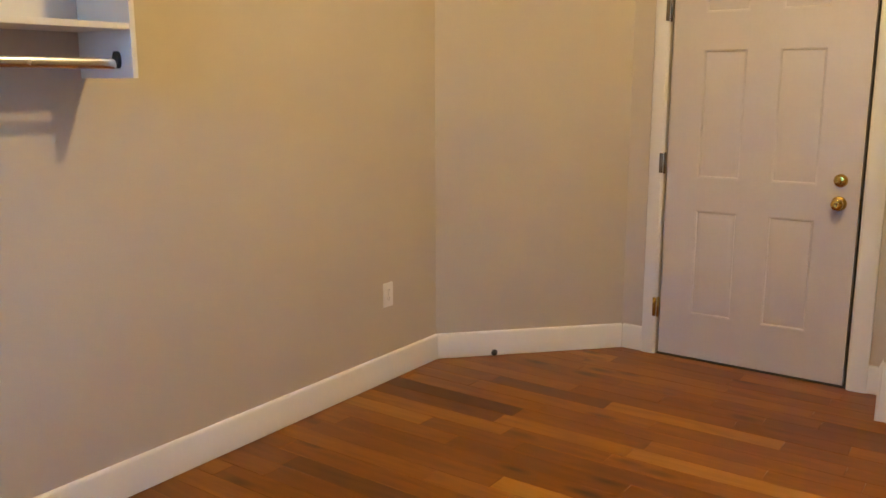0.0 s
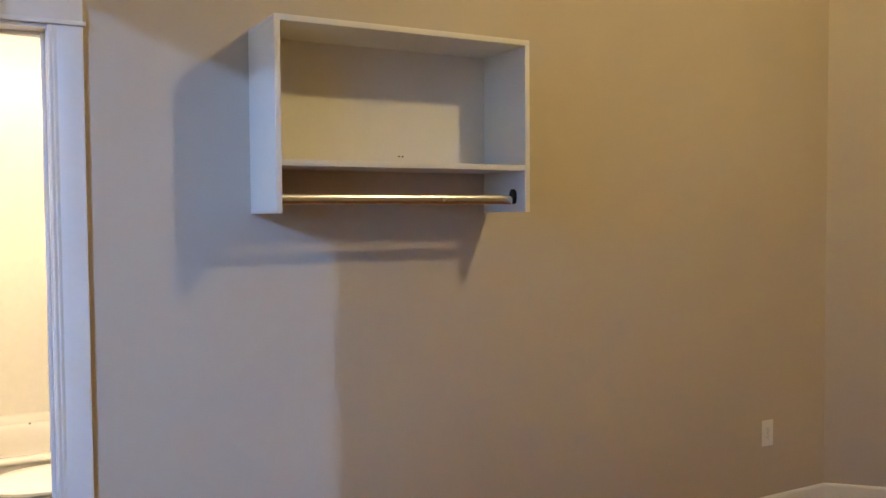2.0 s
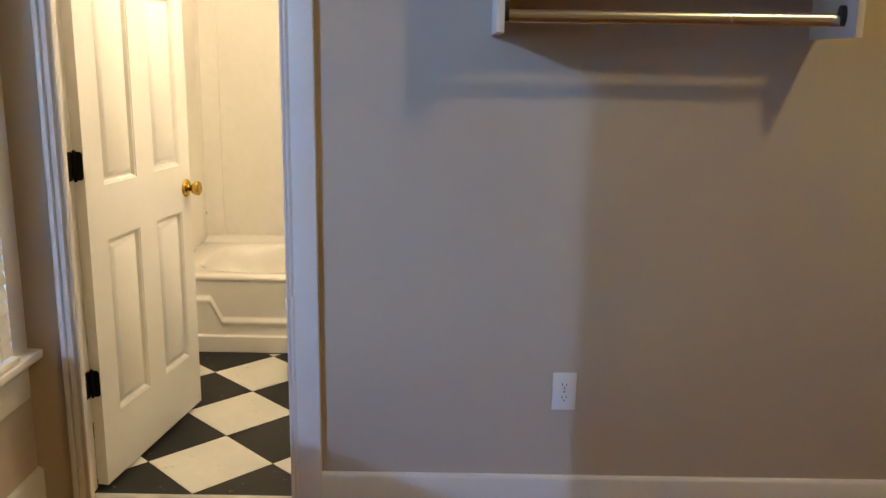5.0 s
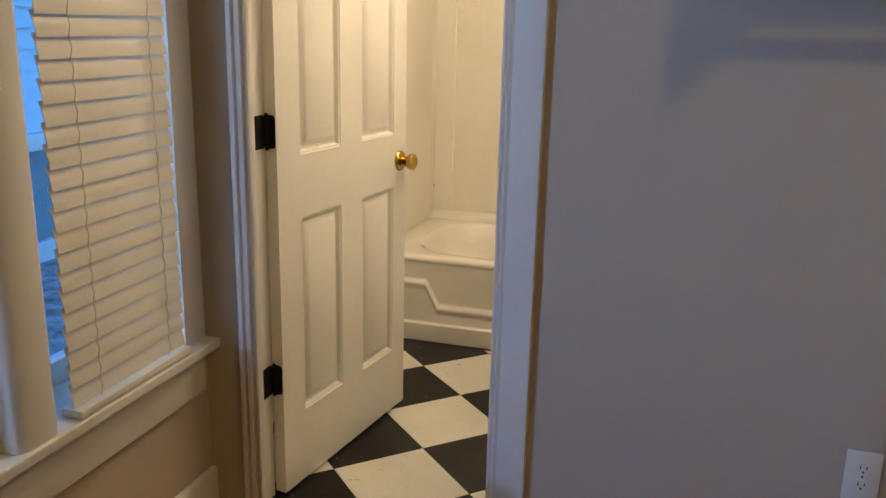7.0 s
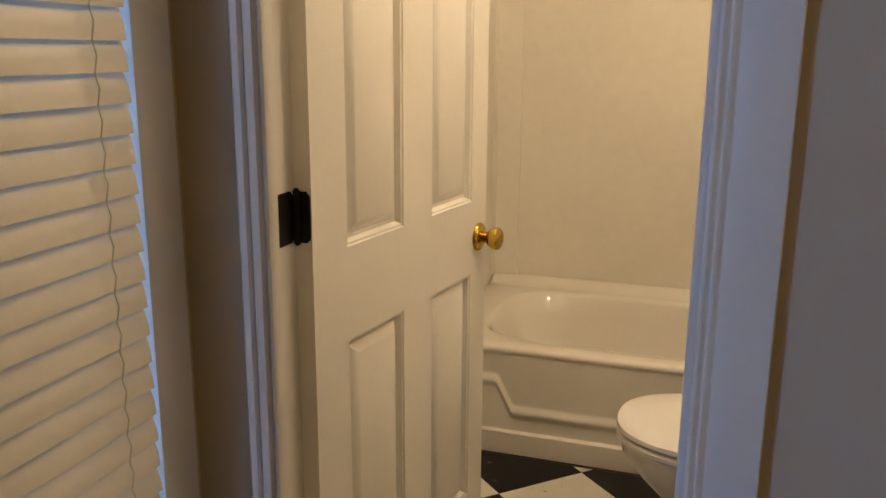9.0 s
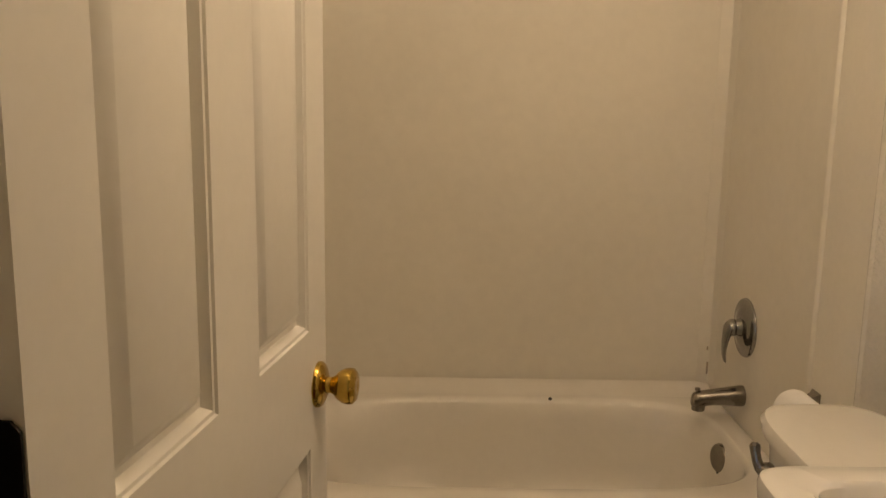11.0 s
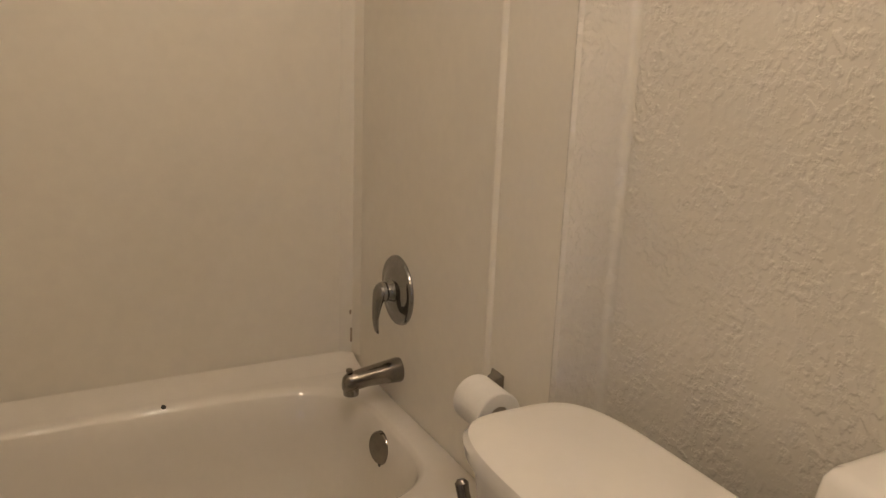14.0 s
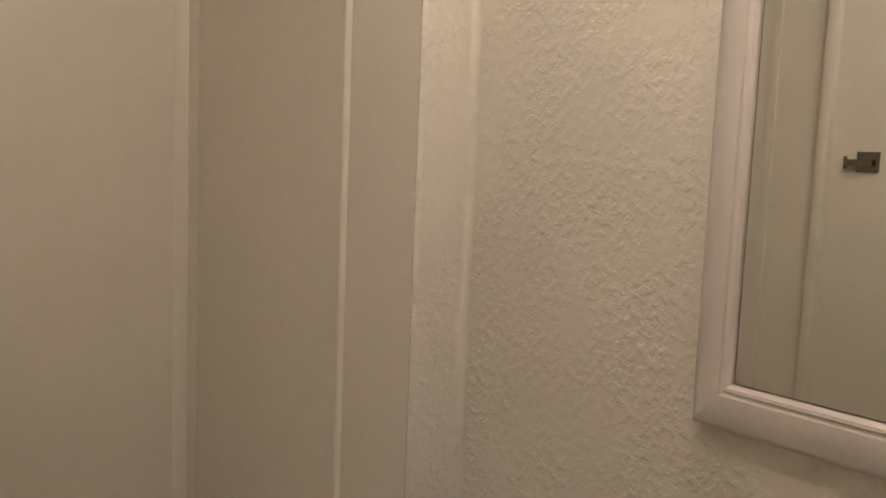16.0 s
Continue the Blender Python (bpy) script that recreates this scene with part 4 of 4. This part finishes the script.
part("lever_arm", tube([(0.190, 1.131, 0.600), (0.183, 1.135, 0.607), (0.179, 1.140, 0.618), (0.177, 1.145, 0.632), (0.176, 1.149, 0.646), (0.176, 1.151, 0.651)], [0.0125, 0.0115, 0.0098, 0.0098, 0.0105, 0.006], 14), M_NICKEL, fl)

# ---- toilet paper ----
tp = thing("paper_holder", (STEP_X, 1.425, 0.62), "worn metal toilet paper holder on the wall", "paper holder")
for y, k in ((1.500, 1.0),):
    pm = bmesh.new()
    loft([[Vector((STEP_X - d, y + sy * w * k, 0.604 + 0.006 * k + sz * w * 1.1 * k)) for sy, sz in ((-1, -1), (1, -1), (1, 1), (-1, 1))] for d, w in ((0.0005, 0.021), (0.004, 0.021), (0.010, 0.015), (0.03, 0.008), (0.05, 0.007), (0.062, 0.009))], pm)
    part("post", pm, M_NICKEL, tp)
part("spindle", tube([(STEP_X - 0.056, 1.430, 0.608), (STEP_X - 0.056, 1.492, 0.608)], 0.008, 14), M_NICKEL, tp)
roll = thing("toilet_paper_roll", (STEP_X - 0.085, 1.42, 0.60), "part-used white toilet paper roll on the holder", "toilet paper")
rm = aim((STEP_X - 0.060, 1.396, 0.596), (0, 1, 0))
part("paper", lathe([(0.020, 0.0), (0.044, 0.0), (0.046, 0.002), (0.046, 0.094), (0.044, 0.096), (0.020, 0.096)], rm, 40, cap0=False, cap1=False), M_PAPER, roll)
part("core", lathe([(0.0195, 0.004), (0.0195, 0.092)], rm, 30), M_CARD, roll)

# ---- sink ----
KX0, KX1, KY0, KY1, KZ = 0.008, 0.562, 0.225, 0.757, 0.785
snk = thing("wall_sink", (0.3, 0.48, 0.0), "white porcelain wall-hung sink with square basin", "sink")
def kr(x0, x1, y0, y1, z, p):
    return rounded((x0 + x1) / 2, (y0 + y1) / 2, (x1 - x0) / 2, (y1 - y0) / 2, z, p, 72)


part("basin", loft([kr(0.12, 0.56, 0.32, 0.64, 0.58, 4), kr(0.07, 0.562, 0.28, 0.70, 0.63, 5), kr(0.03, 0.562, 0.25, 0.732, 0.694, 8), kr(0.010, 0.562, 0.232, 0.749, 0.724, 10), kr(KX0 + 0.002, KX1, KY0 + 0.002, KY1 - 0.002, 0.744, 12), kr(KX0, KX1, KY0, KY1, KZ - 0.014, 12),
                    kr(KX0 + 0.003, KX1 - 0.002, KY0 + 0.003, KY1 - 0.003, KZ - 0.005, 12), kr(KX0 + 0.012, KX1 - 0.006, KY0 + 0.012, KY1 - 0.012, KZ, 12),
                    kr(0.060, 0.396, 0.287, 0.700, KZ - 0.001, 8), kr(0.067, 0.390, 0.294, 0.693, KZ - 0.008, 7.5), kr(0.071, 0.387, 0.298, 0.689, KZ - 0.035, 7), kr(0.080, 0.38, 0.308, 0.676, KZ - 0.10, 6), kr(0.14, 0.32, 0.38, 0.59, KZ - 0.13, 3.5)]), M_PORC, snk)
part("back_ledge", loft([kr(0.396, 0.562, 0.228, 0.754, KZ - 0.010, 12), kr(0.402, 0.562, 0.229, 0.753, KZ + 0.006, 12), kr(0.407, 0.562, 0.231, 0.751, KZ + 0.030, 12), kr(0.414, 0.560, 0.236, 0.746, KZ + 0.039, 11), kr(0.426, 0.554, 0.246, 0.736, KZ + 0.043, 10)]), M_PORC, snk)
part("drain", lathe([(0.022, 0), (0.021, 0.003), (0.010, 0.002)], pose(0.23, 0.485, KZ - 0.1295), 20), M_CHROME, snk)
part("trap_pipe", tube([(0.23, 0.485, 0.56), (0.23, 0.485, 0.42), (0.27, 0.485, 0.37), (0.32, 0.485, 0.40), (0.36, 0.485, 0.44), (0.56, 0.485, 0.45)], 0.017, 14), M_CHROME, snk)
ft = part("faucet_base", box(0.455, 0.515, 0.40, 0.57, KZ + 0.043, KZ + 0.058, bevel=0.006), M_CHROME, snk)
part("spout", tube([(0.485, 0.485, KZ + 0.04), (0.48, 0.485, KZ + 0.09), (0.44, 0.485, KZ + 0.115), (0.38, 0.485, KZ + 0.10), (0.36, 0.485, KZ + 0.085)], [0.014, 0.013, 0.012, 0.011, 0.010], 14), M_CHROME, ft)
for y in (0.425, 0.545):
    part("tap_handle", lathe([(0.016, 0.0), (0.015, 0.02), (0.02, 0.028), (0.018, 0.045), (0.006, 0.048)], pose(0.485, y, KZ + 0.048), 18), M_CHROME, ft)

# ---- mirror ----
MY0, MY1, MZ0, MZ1, MXF = 0.24, 0.826, 1.231, 1.86, 0.528
WIDE = (1, 0.86, 0.86, 1)
mir = thing("wall_mirror", (BATH_X1, (MY0 + MY1) / 2, MZ0), "white framed wall mirror above the sink", "mirror")
prof = [(0.0, 0.036), (0.0, 0.008), (0.003, 0.003), (0.008, 0.0), (0.038, 0.0), (0.044, 0.0), (0.046, 0.004), (0.049, 0.005), (0.051, 0.002), (0.055, 0.003), (0.058, 0.007), (0.0595, 0.010), (0.0595, 0.036)]
def mitred(a, b):
    """One frame member between two corners of the rectangle."""
    c = [(MY0, MZ0), (MY1, MZ0), (MY1, MZ1), (MY0, MZ1)]
    s = [(1, 1), (-1, 1), (-1, -1), (1, -1)]
    return loft([[Vector((MXF + d, c[k][0] + s[k][0] * u * WIDE[k], c[k][1] + s[k][1] * u)) for u, d in prof] for k in (a, b)])


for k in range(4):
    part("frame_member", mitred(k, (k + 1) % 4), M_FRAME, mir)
part("backing", box(MXF + 0.0145, MXF + 0.0355, MY0 + 0.0600, MY1 - 0.0515, MZ0 + 0.0600, MZ1 - 0.0600), M_SLOT, mir)
part("glass", box(MXF + 0.0105, MXF + 0.0142, MY0 + 0.0625, MY1 - 0.0545, MZ0 + 0.0615, MZ1 - 0.0625), M_MIRROR, mir, "silvered mirror glass")

# ---- hook on the bathroom wall, seen in the mirror ----
hk = thing("wall_hook", (BATH_X0, 1.32, 1.59), "grey metal clip hook on the bathroom wall", "hook")
part("hook_plate", box(BATH_X0 + 0.0005, BATH_X0 + 0.008, 1.288, 1.352, 1.562, 1.620, bevel=0.003), M_NICKEL, hk)
part("hook_arm", boxes([(BATH_X0 + 0.0085, BATH_X0 + 0.030, 1.300, 1.375, 1.578, 1.598), (BATH_X0 + 0.0085, BATH_X0 + 0.018, 1.3755, 1.385, 1.570, 1.606)], bevel=0.003), M_NICKEL, hk)

# ---- lamps ----
LX, LY = 2.08, -2.08
rl = thing("ceiling_lamp", (LX, LY, CEIL), "ceiling lamp with a bare warm bulb", "lamp")
part("canopy", lathe([(0.075, 0.0), (0.075, -0.008), (0.05, -0.02), (0.02, -0.024)], pose(LX, LY, CEIL)), M_TRIM, rl)
part("bulb", lathe([(0.014, 0.062), (0.03, 0.054), (0.068, 0.028), (0.078, 0.0), (0.068, -0.034), (0.042, -0.055), (0.006, -0.064)], pose(LX, LY, CEIL - 0.088), 24), M_BULB_ROOM, rl, "glowing warm bulb")
BY = 0.64
bl = thing("bathroom_ceiling_lamp", (-0.05, BY, 2.42), "bathroom ceiling lamp bar with two warm bulbs", "lamp")
part("back_plate", box(-0.38, 0.28, BY - 0.04, BY + 0.04, 2.395, 2.4205, bevel=0.006), M_CHROME, bl)
for x in (-0.29, 0.20):
    so = part("socket", lathe([(0.022, 0.0), (0.022, -0.018), (0.016, -0.026), (0.012, -0.028)], pose(x, BY, 2.395), 20), M_CHROME, bl)
    part("bulb", lathe([(0.012, 0.046), (0.026, 0.038), (0.041, 0.014), (0.044, 0.0), (0.038, -0.022), (0.022, -0.038), (0.004, -0.044)], pose(x, BY, 2.322), 20), M_BULB_BATH, so, "glowing warm bulb")

# ---- floors ----
solid("threshold", prism([(0.046, 0.0), (0.050, 0.006), (0.058, 0.009), (0.068, 0.009), (0.076, 0.006), (0.080, 0.0)], "x", OPEN_X0 + 0.013, OPEN_X1 - 0.013), M_THRESH, "pale metal threshold strip between wood and tile", "threshold", kind="structure")
fb = tagged(thing("floor_bathroom", (-0.2, 1.0, -0.06), "black and cream checkerboard vinyl tile floor", "floor", kind="structure"))
part("bed", box(BATH_X0 - 0.1, BATH_X1 + 0.1, 0.0605, BATH_Y1 + 0.1, -0.06, -0.004), M_GROUT, fb)
A, OX, OY = 0.305, -0.434, 0.955
c45 = math.sqrt(0.5)


def clip_cell(poly, x0, x1, y0, y1):
    """A convex polygon cut to a rectangle."""
    for ax, lim, keep in ((0, x0, 1), (0, x1, -1), (1, y0, 1), (1, y1, -1)):
        out = []
        for p, q in zip(poly, poly[1:] + poly[:1]):
            a, b = (p[ax] - lim) * keep, (q[ax] - lim) * keep
            if a >= 0:
                out.append(p)
            if a * b < 0:
                t = a / (a - b)
                out.append((p[0] + (q[0] - p[0]) * t, p[1] + (q[1] - p[1]) * t))
        poly = out
        if len(poly) < 3:
            return []
    return poly


for iu in range(-9, 9):
    for iv in range(-9, 9):
        g = 0.0008
        cell = [((iu + a) * A + (g if a == 0 else -g), (iv + b) * A + (g if b == 0 else -g)) for a, b in ((0, 0), (1, 0), (1, 1), (0, 1))]
        poly = clip_cell([(OX + (u - v) * c45, OY + (u + v) * c45) for u, v in cell], BATH_X0, BATH_X1, 0.0795, 1.418)
        poly = [p for p in poly if not (p[1] < 0.119 and (p[0] < OPEN_X0 or p[0] > OPEN_X1))] if poly and max(p[1] for p in poly) < 0.119 else poly
        if len(poly) < 3:
            continue
        bm = loft([[Vector((x, y, z)) for x, y in poly] for z in (-0.003, 0.0)])
        part("tile", bm, M_TILE_W if (iu + iv) % 2 == 0 else M_TILE_B, fb)

fr_ = tagged(thing("floor_room", (1.4, -2.5, -0.08), "varnished oak strip floor with knots and mixed tones", "floor", kind="structure"))
part("bed", box(-1.0, 4.2, ROOM_Y0 - 0.1, 0.06, -0.08, -0.006), M_SUBFLOOR, fr_)
PW = 0.102
rest = bmesh.new()
x = ROOM_X0
shared_planks = {}
while x < EX + 0.06:
    y = -5.0 - random.uniform(0, 0.8)
    top = 0.046 if OPEN_X0 - 0.06 < x < OPEN_X1 else 0.0
    while y < top:
        ln = random.choice((0.45, 0.6, 0.75, 0.9, 1.1, 1.3))
        y1 = min(y + ln, top)
        if y1 > -5.0 and y1 - y > 0.02:
            g = 0.0007
            dz = random.uniform(-0.0004, 0.0002)
            if y1 > -2.3 and x > 0.6:
                ln2 = round(y1 - y, 3)
                if ln2 not in shared_planks:
                    b2 = box(0, PW - g, 0, ln2 - g, -0.006, 0, bevel=0.0008, seg=1)
                    shared_planks[ln2] = finish("plank", b2, M_PLANK)
                ob = new("plank", shared_planks[ln2])
                ob.parent = fr_
                ob.matrix_basis = Matrix.Translation(Vector((x, y, dz)) - Vector((1.4, -2.5, -0.08)))
            else:
                box(x, x + PW - g, max(y, -5.0), y1 - g, -0.006, dz, bm=rest)
        y = y1 if y1 < top else top + 1
    x += PW
tagged(part("plank_field", rest, M_PLANK, fr_), kind="stuff")
